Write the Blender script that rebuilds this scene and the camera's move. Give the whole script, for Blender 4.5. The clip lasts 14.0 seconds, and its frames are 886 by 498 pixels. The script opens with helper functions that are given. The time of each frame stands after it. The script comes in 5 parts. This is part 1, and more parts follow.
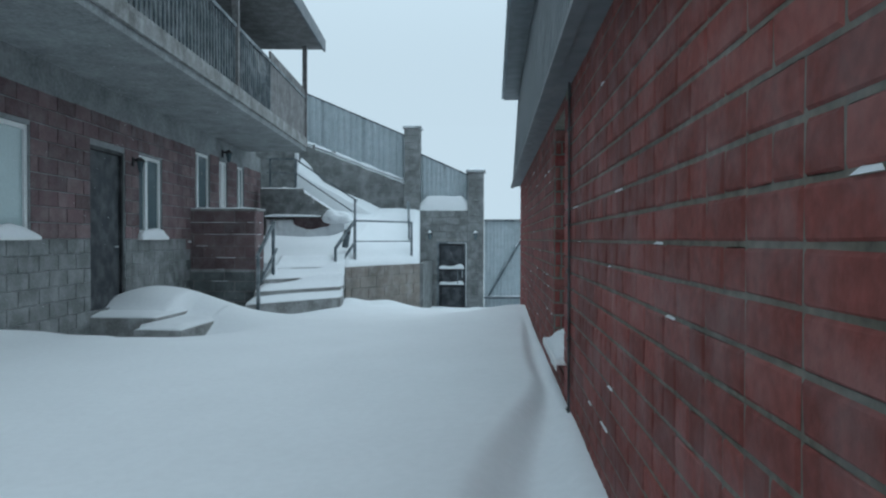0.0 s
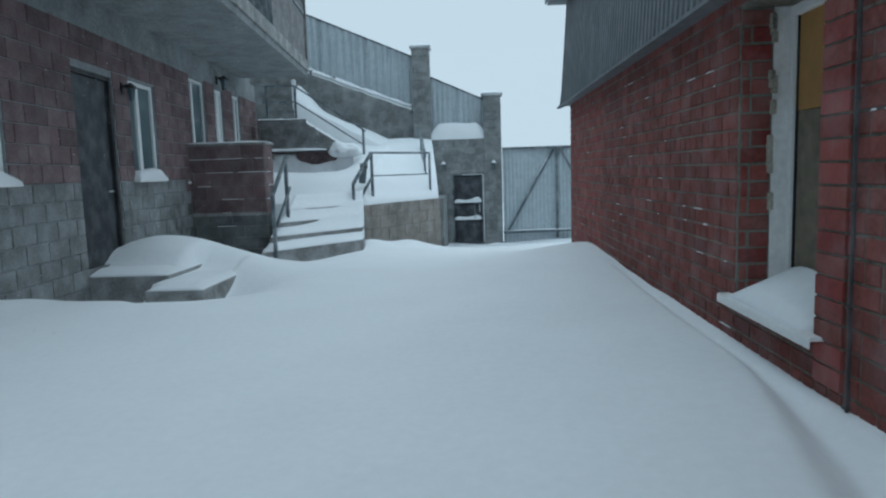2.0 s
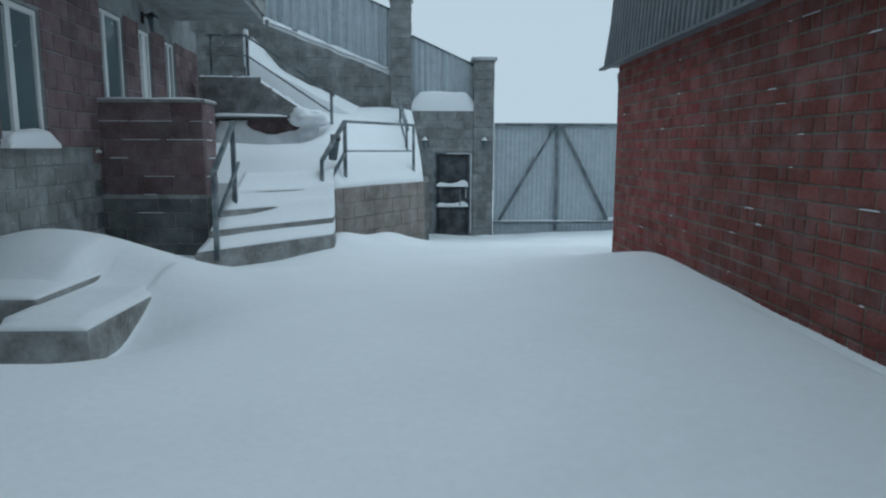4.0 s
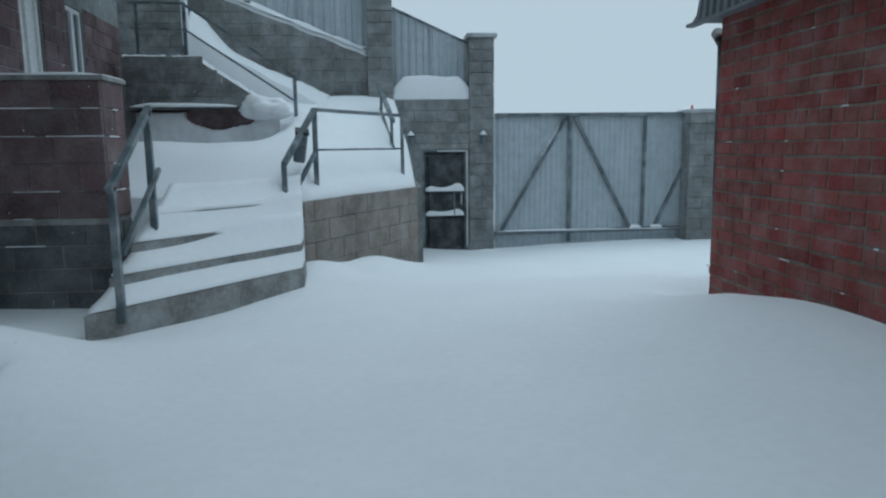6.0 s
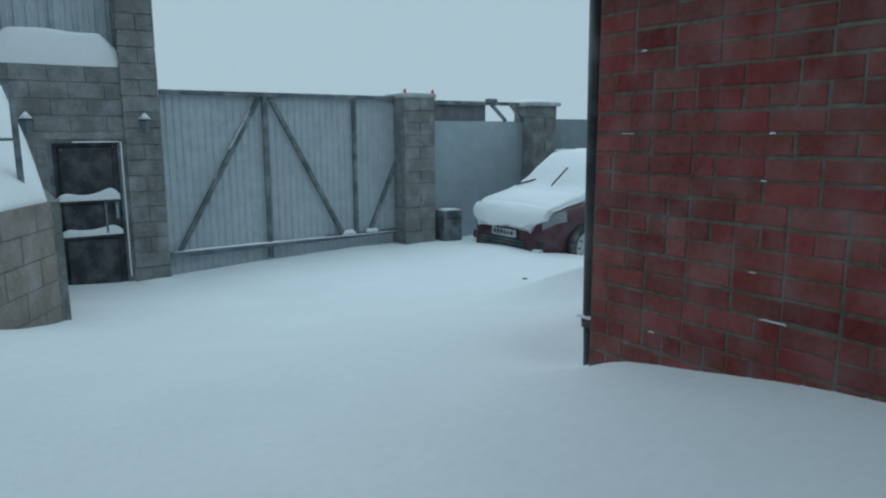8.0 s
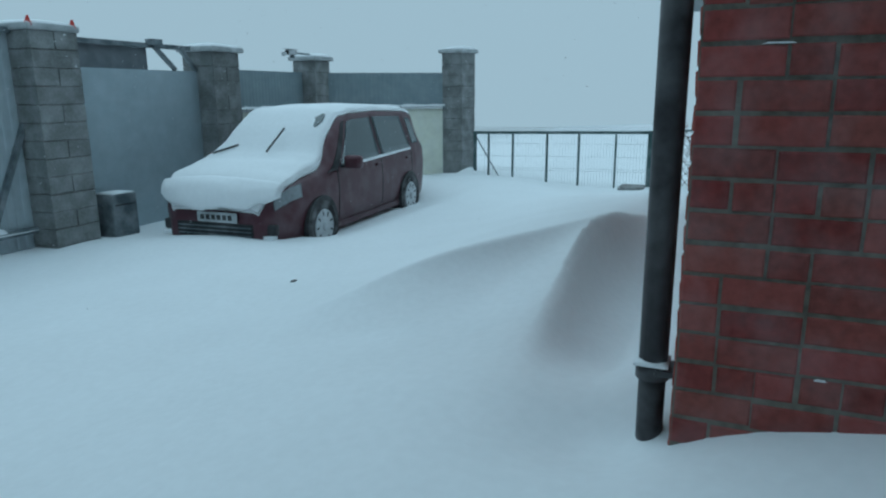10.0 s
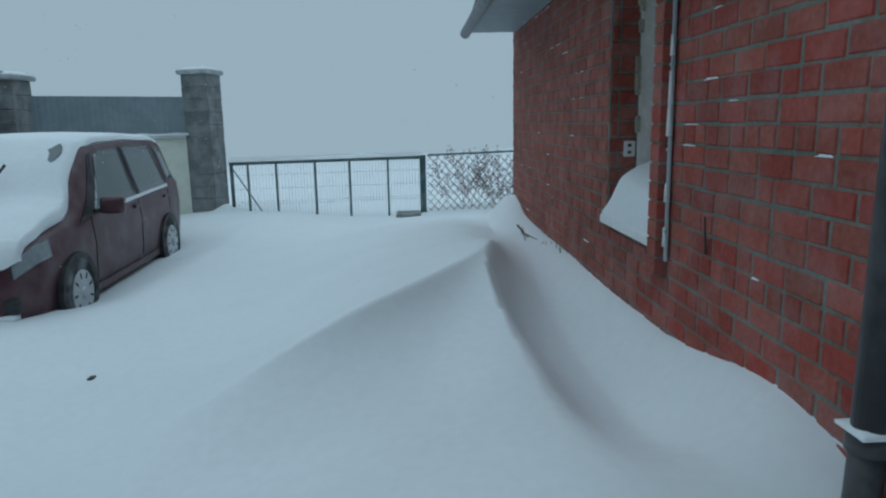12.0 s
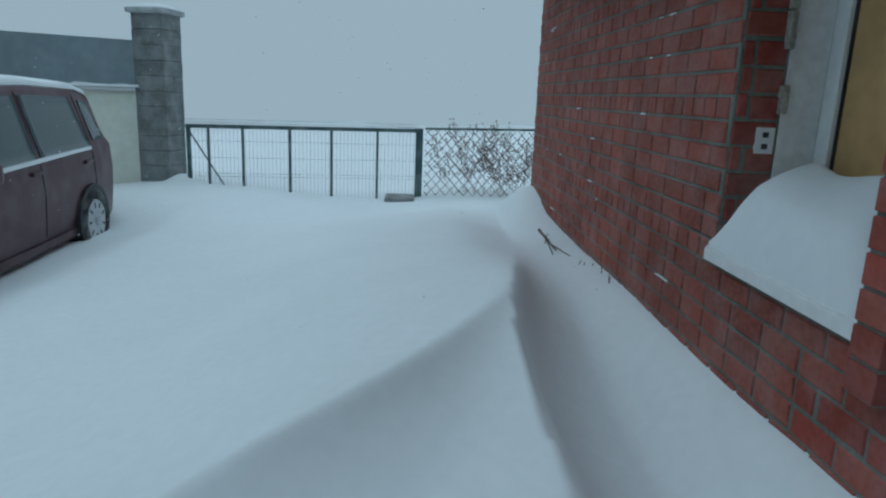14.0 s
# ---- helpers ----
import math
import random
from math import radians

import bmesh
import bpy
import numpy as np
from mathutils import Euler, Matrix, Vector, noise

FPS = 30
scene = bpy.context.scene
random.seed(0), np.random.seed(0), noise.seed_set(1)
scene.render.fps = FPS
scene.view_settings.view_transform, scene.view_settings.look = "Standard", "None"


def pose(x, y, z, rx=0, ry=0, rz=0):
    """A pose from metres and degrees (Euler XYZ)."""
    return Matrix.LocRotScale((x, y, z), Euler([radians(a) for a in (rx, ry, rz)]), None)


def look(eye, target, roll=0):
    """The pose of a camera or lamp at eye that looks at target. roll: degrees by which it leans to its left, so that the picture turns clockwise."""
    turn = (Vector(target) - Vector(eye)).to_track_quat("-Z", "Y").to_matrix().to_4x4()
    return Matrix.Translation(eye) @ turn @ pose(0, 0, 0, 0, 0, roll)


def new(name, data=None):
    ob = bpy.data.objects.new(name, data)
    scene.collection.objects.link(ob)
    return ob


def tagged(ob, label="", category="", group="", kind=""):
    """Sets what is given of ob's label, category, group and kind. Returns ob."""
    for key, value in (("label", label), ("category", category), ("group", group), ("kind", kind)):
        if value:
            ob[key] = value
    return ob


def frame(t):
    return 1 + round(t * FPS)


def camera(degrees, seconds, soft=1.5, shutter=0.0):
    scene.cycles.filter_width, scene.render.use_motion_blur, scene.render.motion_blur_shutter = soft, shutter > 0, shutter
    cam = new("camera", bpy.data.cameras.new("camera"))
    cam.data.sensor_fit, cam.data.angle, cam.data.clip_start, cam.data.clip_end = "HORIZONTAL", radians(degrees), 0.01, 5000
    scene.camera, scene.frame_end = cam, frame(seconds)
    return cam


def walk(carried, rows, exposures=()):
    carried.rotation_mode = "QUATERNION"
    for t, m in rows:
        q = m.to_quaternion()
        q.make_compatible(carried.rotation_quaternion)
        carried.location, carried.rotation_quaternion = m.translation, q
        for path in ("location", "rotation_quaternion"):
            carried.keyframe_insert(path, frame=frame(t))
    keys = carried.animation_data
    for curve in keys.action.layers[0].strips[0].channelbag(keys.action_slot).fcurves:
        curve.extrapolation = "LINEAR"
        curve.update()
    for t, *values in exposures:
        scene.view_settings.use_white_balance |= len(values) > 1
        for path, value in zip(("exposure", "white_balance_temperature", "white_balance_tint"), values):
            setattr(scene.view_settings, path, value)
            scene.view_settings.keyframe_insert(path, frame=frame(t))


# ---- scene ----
cam = camera(66.9, 14.0, soft=2.2)
PATH = [
    (0, (-0.482, -12.0, 1.268), (-0.632, -10.006, 1.239), 0.1),
    (0.3, (-0.646, -12.05, 1.259), (-0.809, -10.066, 1.063), 0.6),
    (0.5, (-0.653, -11.897, 1.251), (-0.893, -9.923, 1.038), 1.0),
    (0.6, (-0.705, -11.831, 1.238), (-0.971, -9.862, 1.009), 0.4),
    (1, (-1.064, -11.532, 1.216), (-1.214, -9.554, 0.966), -3.8),
    (1.5, (-1.265, -11.148, 1.25), (-1.106, -9.165, 1.049), -1.1),
    (2, (-1.576, -10.657, 1.272), (-1.664, -8.672, 1.041), -1.8),
    (2.5, (-1.729, -10.071, 1.223), (-1.752, -8.097, 0.901), 0.2),
    (4.8, (-2.496, -6.944, 1.276), (-2.396, -4.964, 1.013), -1.0),
    (5, (-2.517, -6.703, 1.262), (-2.449, -4.72, 1.005), -2.5),
    (5.5, (-2.556, -6.039, 1.263), (-2.403, -4.068, 0.96), -0.2),
    (6, (-2.663, -5.348, 1.247), (-2.51, -3.377, 0.944), -0.6),
    (6.5, (-2.645, -4.619, 1.295), (-2.213, -2.695, 0.965), -1.0),
    (7, (-2.606, -3.855, 1.241), (-1.939, -2.022, 0.801), -1.6),
    (7.5, (-2.64, -3.181, 1.252), (-1.649, -1.496, 0.831), -1.1),
    (8, (-2.739, -2.549, 1.269), (-1.63, -0.921, 0.925), -0.2),
    (8.5, (-2.576, -1.87, 1.153), (-1.211, -0.429, 0.91), -1.6),
    (8.6, (-2.551, -1.76, 1.15), (-1.15, -0.364, 0.851), -1.0),
    (10.8, (-2.003, 0.687, 1.044), (-0.102, 1.135, 0.614), -1.3),
    (11, (-1.949, 0.833, 1.025), (-0.032, 1.204, 0.591), -1.0),
    (11.5, (-1.719, 1.101, 1.029), (0.24, 1.261, 0.659), -0.9),
    (12, (-1.501, 1.261, 1.029), (0.462, 1.178, 0.657), -1.1),
    (12.5, (-1.194, 1.347, 1.006), (0.748, 1.247, 0.537), -0.1),
    (13, (-0.671, 1.384, 0.973), (1.239, 1.265, 0.391), -0.3),
    (13.5, (-0.181, 1.275, 0.93), (1.738, 1.0, 0.437), 1.1),
    (14, (0.259, 1.218, 0.96), (2.205, 1.113, 0.513), 2.3),
]
walk(cam, [(t, look(e, a, r)) for t, e, a, r in PATH],
     exposures=[(0.0, 0.17, 6000, 8), (2.5, 0.12, 6000, 8), (5.0, -0.08, 6050, 9), (7.0, -0.15, 6000, 8), (8.0, -0.26, 5850, 3), (8.7, -0.26, 5650, -1), (10.8, -0.52, 5450, -2), (12.0, -0.6, 5750, 4), (13.0, -0.62, 5600, 3), (14.0, -0.6, 5720, 3)])

# ---- world: a thick overcast snow sky ----
world = bpy.data.worlds.new("world")
scene.world = world
world.use_nodes = True
wn, wl = world.node_tree.nodes, world.node_tree.links
wn.clear()
w_out, w_bg, w_mix, w_sky = wn.new("ShaderNodeOutputWorld"), wn.new("ShaderNodeBackground"), wn.new("ShaderNodeMix"), wn.new("ShaderNodeTexSky")
w_sky.sky_type, w_sky.sun_disc, w_sky.sun_elevation, w_sky.sun_rotation = "NISHITA", False, radians(38), radians(200)
w_sky.dust_density, w_sky.air_density = 6.0, 1.5
w_mix.data_type = "RGBA"
w_mix.inputs[0].default_value = 0.985
# an overcast sky is brightest overhead
w_co, w_sep, w_up, w_col = wn.new("ShaderNodeTexCoord"), wn.new("ShaderNodeSeparateXYZ"), wn.new("ShaderNodeMapRange"), wn.new("ShaderNodeMix")
wl.new(w_co.outputs["Generated"], w_sep.inputs[0])
w_up.interpolation_type = "SMOOTHSTEP"
w_up.inputs[1].default_value, w_up.inputs[2].default_value = 0.22, 0.95
wl.new(w_sep.outputs[2], w_up.inputs[0])
w_col.data_type = "RGBA"
HAZE = (5.25, 6.3, 6.8)
w_col.inputs[6].default_value, w_col.inputs[7].default_value = (*HAZE, 1), (9.4, 11.6, 12.6, 1)
wl.new(w_up.outputs[0], w_col.inputs[0])
wl.new(w_col.outputs[2], w_mix.inputs[7])
wl.new(w_sky.outputs[0], w_mix.inputs[6])
wl.new(w_mix.outputs[2], w_bg.inputs[0])
w_bg.inputs[1].default_value = 0.1
wl.new(w_bg.outputs[0], w_out.inputs[0])
sun = new("sun", bpy.data.lights.new("sun", "SUN"))
sun.data.energy, sun.data.angle, sun.data.color = 0.3, radians(60), (1.0, 0.97, 0.93)
sun.matrix_world = look((0, 0, 30), (-7, -17, 0))


# ---- materials ----
def material(name, color, rough=0.8, metal=0.0, vary=0.12, grain=30.0, bump=0.2, dust=0.0, rand=0.0, island=0.0, spec=0.3, blotch=2.0, bdist=0.01):
    m = bpy.data.materials.new(name)
    m.use_nodes = True
    n, l = m.node_tree.nodes, m.node_tree.links
    b = n["Principled BSDF"]
    b.inputs["Roughness"].default_value, b.inputs["Metallic"].default_value = rough, metal
    b.inputs["Specular IOR Level"].default_value = spec
    co = n.new("ShaderNodeTexCoord")
    geo = n.new("ShaderNodeNewGeometry")
    fine, big = n.new("ShaderNodeTexNoise"), n.new("ShaderNodeTexNoise")
    fine.inputs["Scale"].default_value, fine.inputs["Detail"].default_value = grain, 6
    big.inputs["Scale"].default_value, big.inputs["Detail"].default_value = blotch, 4
    for x in (fine, big):
        l.new(geo.outputs["Position"], x.inputs["Vector"])
    add = n.new("ShaderNodeMath")
    add.operation = "ADD"
    l.new(fine.outputs[0], add.inputs[0]), l.new(big.outputs[0], add.inputs[1])
    last = add.outputs[0]
    for amount, node, socket in ((rand, "ShaderNodeObjectInfo", "Random"), (island, "ShaderNodeNewGeometry", "Random Per Island")):
        if amount:
            o, mul, ad = n.new(node), n.new("ShaderNodeMath"), n.new("ShaderNodeMath")
            mul.operation, ad.operation = "MULTIPLY_ADD", "ADD"
            l.new(o.outputs[socket], mul.inputs[0])
            mul.inputs[1].default_value, mul.inputs[2].default_value = amount, -amount / 2
            l.new(last, ad.inputs[0]), l.new(mul.outputs[0], ad.inputs[1])
            last = ad.outputs[0]
    ramp = n.new("ShaderNodeMapRange")
    ramp.inputs[1].default_value, ramp.inputs[2].default_value = 0.6, 1.4
    ramp.inputs[3].default_value, ramp.inputs[4].default_value = 1 - vary * 2, 1 + vary * 2
    l.new(last, ramp.inputs[0])
    hue = n.new("ShaderNodeHueSaturation")
    hue.inputs["Color"].default_value = (*color, 1)
    if rand:
        who, tone, strong = n.new("ShaderNodeObjectInfo"), n.new("ShaderNodeMapRange"), n.new("ShaderNodeMapRange")
        scatter = n.new("ShaderNodeTexWhiteNoise")
        scatter.noise_dimensions = "1D"
        l.new(who.outputs["Random"], scatter.inputs["W"])
        tone.inputs[3].default_value, tone.inputs[4].default_value = 0.495, 0.505
        strong.inputs[3].default_value, strong.inputs[4].default_value = 1.06, 0.94
        l.new(scatter.outputs["Value"], tone.inputs[0]), l.new(scatter.outputs["Value"], strong.inputs[0])
        l.new(tone.outputs[0], hue.inputs["Hue"]), l.new(strong.outputs[0], hue.inputs["Saturation"])
    l.new(ramp.outputs[0], hue.inputs["Value"])
    out = hue.outputs[0]
    if dust:
        d, dr, mix = n.new("ShaderNodeTexNoise"), n.new("ShaderNodeMapRange"), n.new("ShaderNodeMix")
        d.inputs["Scale"].default_value, d.inputs["Detail"].default_value = 5.0, 9
        l.new(geo.outputs["Position"], d.inputs["Vector"])
        dr.inputs[1].default_value, dr.inputs[2].default_value, dr.inputs[4].default_value = 0.42, 0.75, dust
        l.new(d.outputs[0], dr.inputs[0])
        mix.data_type = "RGBA"
        l.new(dr.outputs[0], mix.inputs[0]), l.new(out, mix.inputs[6])
        mix.inputs[7].default_value = (0.78, 0.8, 0.82, 1)
        out = mix.outputs[2]
    l.new(out, b.inputs["Base Color"])
    if bump:
        bp = n.new("ShaderNodeBump")
        bp.inputs["Strength"].default_value, bp.inputs["Distance"].default_value = bump, bdist
        l.new(last, bp.inputs["Height"]), l.new(bp.outputs[0], b.inputs["Normal"])
    return m


M_SNOW = material("snow", (0.80, 0.82, 0.84), 0.75, vary=0.02, grain=18, blotch=1.3, bump=0.12, bdist=0.02, spec=0.2)
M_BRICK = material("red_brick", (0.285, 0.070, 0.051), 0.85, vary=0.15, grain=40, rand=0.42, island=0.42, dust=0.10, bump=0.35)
# red brick again, darker: the gable's dimmer light in its colour, plus slight frost
M_BRICK_SHADED = material("shaded_red_brick", (0.225, 0.058, 0.050), 0.85, vary=0.17, grain=34, rand=0.5, island=0.5, blotch=1.5, dust=0.11, bump=0.35)
M_MORTAR_OLD = material("grimy_mortar", (0.16, 0.145, 0.118), 0.95, vary=0.3, grain=26, blotch=1.1, dust=0.16, bump=0.5)
M_MORTAR_DIM = material("dull_mortar", (0.2, 0.18, 0.175), 0.95, vary=0.25, grain=40, dust=0.2, bump=0.4)
M_MORTAR = material("mortar", (0.158, 0.168, 0.142), 0.95, vary=0.22, grain=50, dust=0.12, bump=0.4)
M_BLOCK = material("grey_block", (0.18, 0.188, 0.188), 0.95, vary=0.18, grain=35, rand=0.3, island=0.4, dust=0.22, bump=0.6)
M_BLOCK_TAN = material("weathered_block", (0.225, 0.20, 0.178), 0.95, vary=0.16, grain=35, rand=0.25, dust=0.15, bump=0.6)
M_BLOCK_DARK = material("dark_block", (0.095, 0.105, 0.105), 0.9, vary=0.2, grain=35, rand=0.5, dust=0.12, bump=0.6)
M_MAROON = material("maroon_block", (0.155, 0.105, 0.108), 0.9, vary=0.2, grain=35, rand=0.5, dust=0.1, bump=0.6)
M_CONCRETE = material("concrete", (0.22, 0.22, 0.215), 0.95, vary=0.2, grain=28, dust=0.3, bump=0.5)
M_PLASTER = material("grey_plaster", (0.25, 0.265, 0.27), 0.95, vary=0.2, grain=22, dust=0.12, bump=0.4)
M_SHEET = material("grey_sheet_metal", (0.40, 0.455, 0.485), 0.55, 0.0, vary=0.07, grain=9, dust=0.15, bump=0.05)
M_SHEET_DARK = material("dark_sheet_metal", (0.13, 0.145, 0.16), 0.5, 0.1, vary=0.1, grain=9, dust=0.1, bump=0.05)
M_SHEET_MID = material("grey_fence_sheet", (0.23, 0.285, 0.31), 0.55, 0.0, vary=0.05, grain=9, dust=0.08, bump=0.05)
M_PANEL = material("pale_blue_grey_sheet", (0.36, 0.43, 0.47), 0.5, 0.0, vary=0.05, grain=9, dust=0.08, bump=0.04)
M_STEEL = material("painted_steel", (0.10, 0.125, 0.14), 0.5, 0.1, vary=0.15, grain=30, dust=0.3, bump=0.1)
M_GREEN = material("green_steel", (0.06, 0.105, 0.105), 0.5, 0.1, vary=0.12, grain=30, dust=0.2, bump=0.1)
M_WIRE = material("galvanised_wire", (0.30, 0.33, 0.34), 0.5, 0.3, vary=0.1, bump=0)
M_DOOR = material("black_steel_door", (0.035, 0.04, 0.047), 0.5, 0.1, vary=0.2, grain=40, dust=0.12, bump=0.1)
M_PIPE = material("brown_pipe", (0.045, 0.044, 0.048), 0.4, 0.0, vary=0.2, grain=30, dust=0.12, bump=0.05)
M_PVC = material("white_plastic", (0.8, 0.81, 0.81), 0.4, vary=0.04, bump=0.02)
M_REVEAL = material("white_plaster", (0.82, 0.83, 0.83), 0.9, vary=0.08, grain=25, bump=0.2)
M_WOODEN = material("ochre_board", (0.45, 0.25, 0.09), 0.6, vary=0.08, grain=12, bump=0.05)
M_DIMBLIND = material("dim_blind", (0.19, 0.165, 0.125), 0.7, vary=0.2, grain=14, bump=0.1)
# twig colour lightened to paint in the haze before the shrubs, plus snow dusting
M_SHRUB = material("haze_pale_twig", (0.22, 0.165, 0.15), 0.9, vary=0.2, bump=0, dust=0.4)
M_TANBOARD = material("tan_board", (0.56, 0.36, 0.16), 0.6, vary=0.1, grain=12, bump=0.05)
M_PAINT = material("maroon_car_paint", (0.078, 0.027, 0.037), 0.38, 0.2, vary=0.06, grain=60, dust=0.07, bump=0.02, spec=0.5)
M_TYRE = material("tyre_rubber", (0.03, 0.03, 0.032), 0.9, vary=0.2, dust=0.3, bump=0.3)
M_RIM = material("silver_wheel_cover", (0.48, 0.5, 0.52), 0.45, 0.4, vary=0.1, dust=0.5, bump=0.05)
M_BLACK = material("black_plastic", (0.025, 0.026, 0.028), 0.55, vary=0.2, dust=0.08, bump=0.1)
M_PALE = material("pale_yellow_sheet", (0.76, 0.78, 0.67), 0.6, vary=0.05, grain=8, dust=0.25, bump=0.03)
M_TWIG = material("twig", (0.13, 0.085, 0.07), 0.9, vary=0.2, bump=0, dust=0.3)
M_CAP = material("pillar_cap", (0.33, 0.35, 0.36), 0.9, vary=0.1, dust=0.5, bump=0.2)
M_BOARD = material("dark_timber", (0.17, 0.165, 0.165), 0.85, vary=0.2, grain=20, dust=0.15, bump=0.3)
M_RED = material("red_plastic", (0.5, 0.06, 0.05), 0.5, vary=0.1, bump=0)
M_FOAM = material("mounting_foam", (0.42, 0.40, 0.34), 0.95, vary=0.25, grain=60, bump=0.8)


def glass(name, color):
    m = material(name, color, 0.06, spec=0.6, vary=0.05, bump=0.0)
    return m


M_GLASS = glass("window_glass", (0.10, 0.14, 0.155))
M_CARGLASS = glass("tinted_glass", (0.075, 0.1, 0.11))
M_LAMP = material("headlamp_glass", (0.26, 0.29, 0.31), 0.12, vary=0.1, bump=0.02, spec=0.6)


# self-lit horizon colour that stands in for haze; no lamp
M_HAZE_GLOW = bpy.data.materials.new("haze_glow")
M_HAZE_GLOW.use_nodes = True
fn = M_HAZE_GLOW.node_tree.nodes
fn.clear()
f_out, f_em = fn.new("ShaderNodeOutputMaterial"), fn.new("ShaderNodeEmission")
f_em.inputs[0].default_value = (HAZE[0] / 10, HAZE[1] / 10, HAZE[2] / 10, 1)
M_HAZE_GLOW.node_tree.links.new(f_em.outputs[0], f_out.inputs[0])


# ---- mesh helpers ----
def add_box(bm, c, s, m=None, bevel=0.0):
    r = bmesh.ops.create_cube(bm, size=1.0)
    vs = r["verts"]
    bmesh.ops.scale(bm, vec=s, verts=vs)
    if bevel:
        es = list({e for v in vs for e in v.link_edges})
        r = bmesh.ops.bevel(bm, geom=es, offset=bevel, segments=2, affect="EDGES", profile=0.6)
        vs = list({v for f in r["faces"] for v in f.verts} | {v for v in vs if v.is_valid})
    bmesh.ops.transform(bm, matrix=(m or Matrix()) @ Matrix.Translation(c), verts=vs)
    return vs


def box(c, s, m=None, bevel=0.0):
    bm = bmesh.new()
    add_box(bm, c, s, m, bevel)
    return bm


def span(x0, x1, y0, y1, z0, z1, m=None, bevel=0.0):
    return box(((x0 + x1) / 2, (y0 + y1) / 2, (z0 + z1) / 2), (x1 - x0, y1 - y0, z1 - z0), m, bevel)


def rod(p, q, r, sides=4, bm=None, r2=None):
    """A bar from p to q; four sides make a square tube."""
    bm = bm or bmesh.new()
    p, q = Vector(p), Vector(q)
    d = q - p
    k = math.sqrt(2) if sides == 4 else 1
    res = bmesh.ops.create_cone(bm, segments=sides, radius1=r * k, radius2=(r2 or r) * k, depth=d.length, cap_ends=True)
    up = d.to_track_quat("Z", "Y").to_matrix().to_4x4()
    spin = Matrix.Rotation(math.pi / 4 if sides == 4 else 0, 4, "Z")
    bmesh.ops.transform(bm, matrix=Matrix.Translation((p + q) / 2) @ up @ spin, verts=res["verts"])
    return bm


def mesh_of(name, bm, mat, smooth=False):
    me = bpy.data.meshes.new(name)
    bmesh.ops.recalc_face_normals(bm, faces=bm.faces)
    bm.to_mesh(me)
    bm.free()
    me.materials.append(mat)
    if smooth:
        for p in me.polygons:
            p.use_smooth = True
    return me


def raw(name, verts, faces, mat, smooth=False):
    me = bpy.data.meshes.new(name)
    me.from_pydata([tuple(v) for v in verts], [], faces)
    me.materials.append(mat)
    if smooth:
        for p in me.polygons:
            p.use_smooth = True
    me.update()
    return me


def part(name, bm, mat, parent, label="", smooth=False):
    me = bm if isinstance(bm, bpy.types.Mesh) else mesh_of(name, bm, mat, smooth)
    ob = new(name, me)
    ob.parent = parent
    if label:
        ob["label"] = label
    return ob


def thing(name, label, category, m=None, group="", kind=""):
    ob = new(name)
    ob.empty_display_size = 0.1
    if m is not None:
        ob.matrix_world = m
    return tagged(ob, label, category, group, kind)


def solid(name, bm, mat, label, category, kind="", group="", smooth=False):
    me = bm if isinstance(bm, bpy.types.Mesh) else mesh_of(name, bm, mat, smooth)
    return tagged(new(name, me), label, category, group, kind)


def frame_at(x, y, z, u):
    """A wall's own axes: x along u, y outwards (to the left of u), z up."""
    ux, uy = Vector(u).normalized()
    return Matrix(((ux, -uy, 0, x), (uy, ux, 0, y), (0, 0, 1, z), (0, 0, 0, 1)))


def ss(a, b, x):
    t = min(1.0, max(0.0, (x - a) / (b - a)))
    return t * t * (3 - 2 * t)


def gauss(d, w):
    return math.exp(-(d / w) ** 2)


def piece_data(w, h, d, c, j):
    """Verts and faces of one chamfered masonry piece, its back at y=0."""
    v = [(0, 0, 0), (w, 0, 0), (w, 0, h), (0, 0, h), (0, d - c, 0), (w, d - c, 0), (w, d - c, h), (0, d - c, h),
         (c, d + j, c), (w - c, d - j, c), (w - c, d + j, h - c), (c, d - j, h - c)]
    f = [(0, 1, 5, 4), (1, 2, 6, 5), (2, 3, 7, 6), (3, 0, 4, 7), (4, 5, 9, 8), (5, 6, 10, 9), (6, 7, 11, 10), (7, 4, 8, 11), (8, 9, 10, 11)]
    return v, [tuple(reversed(q)) for q in f]


PIECES = {}


def piece_mesh(name, w, h, d, mat, k):
    key = (name, round(w, 2), round(h, 3), d, mat.name, k)
    if key not in PIECES:
        v, f = piece_data(w, h, d, min(0.006, h * 0.08), (-0.0015, 0.0, 0.0015)[k])
        PIECES[key] = raw(name, v, f, mat)
    return PIECES[key]


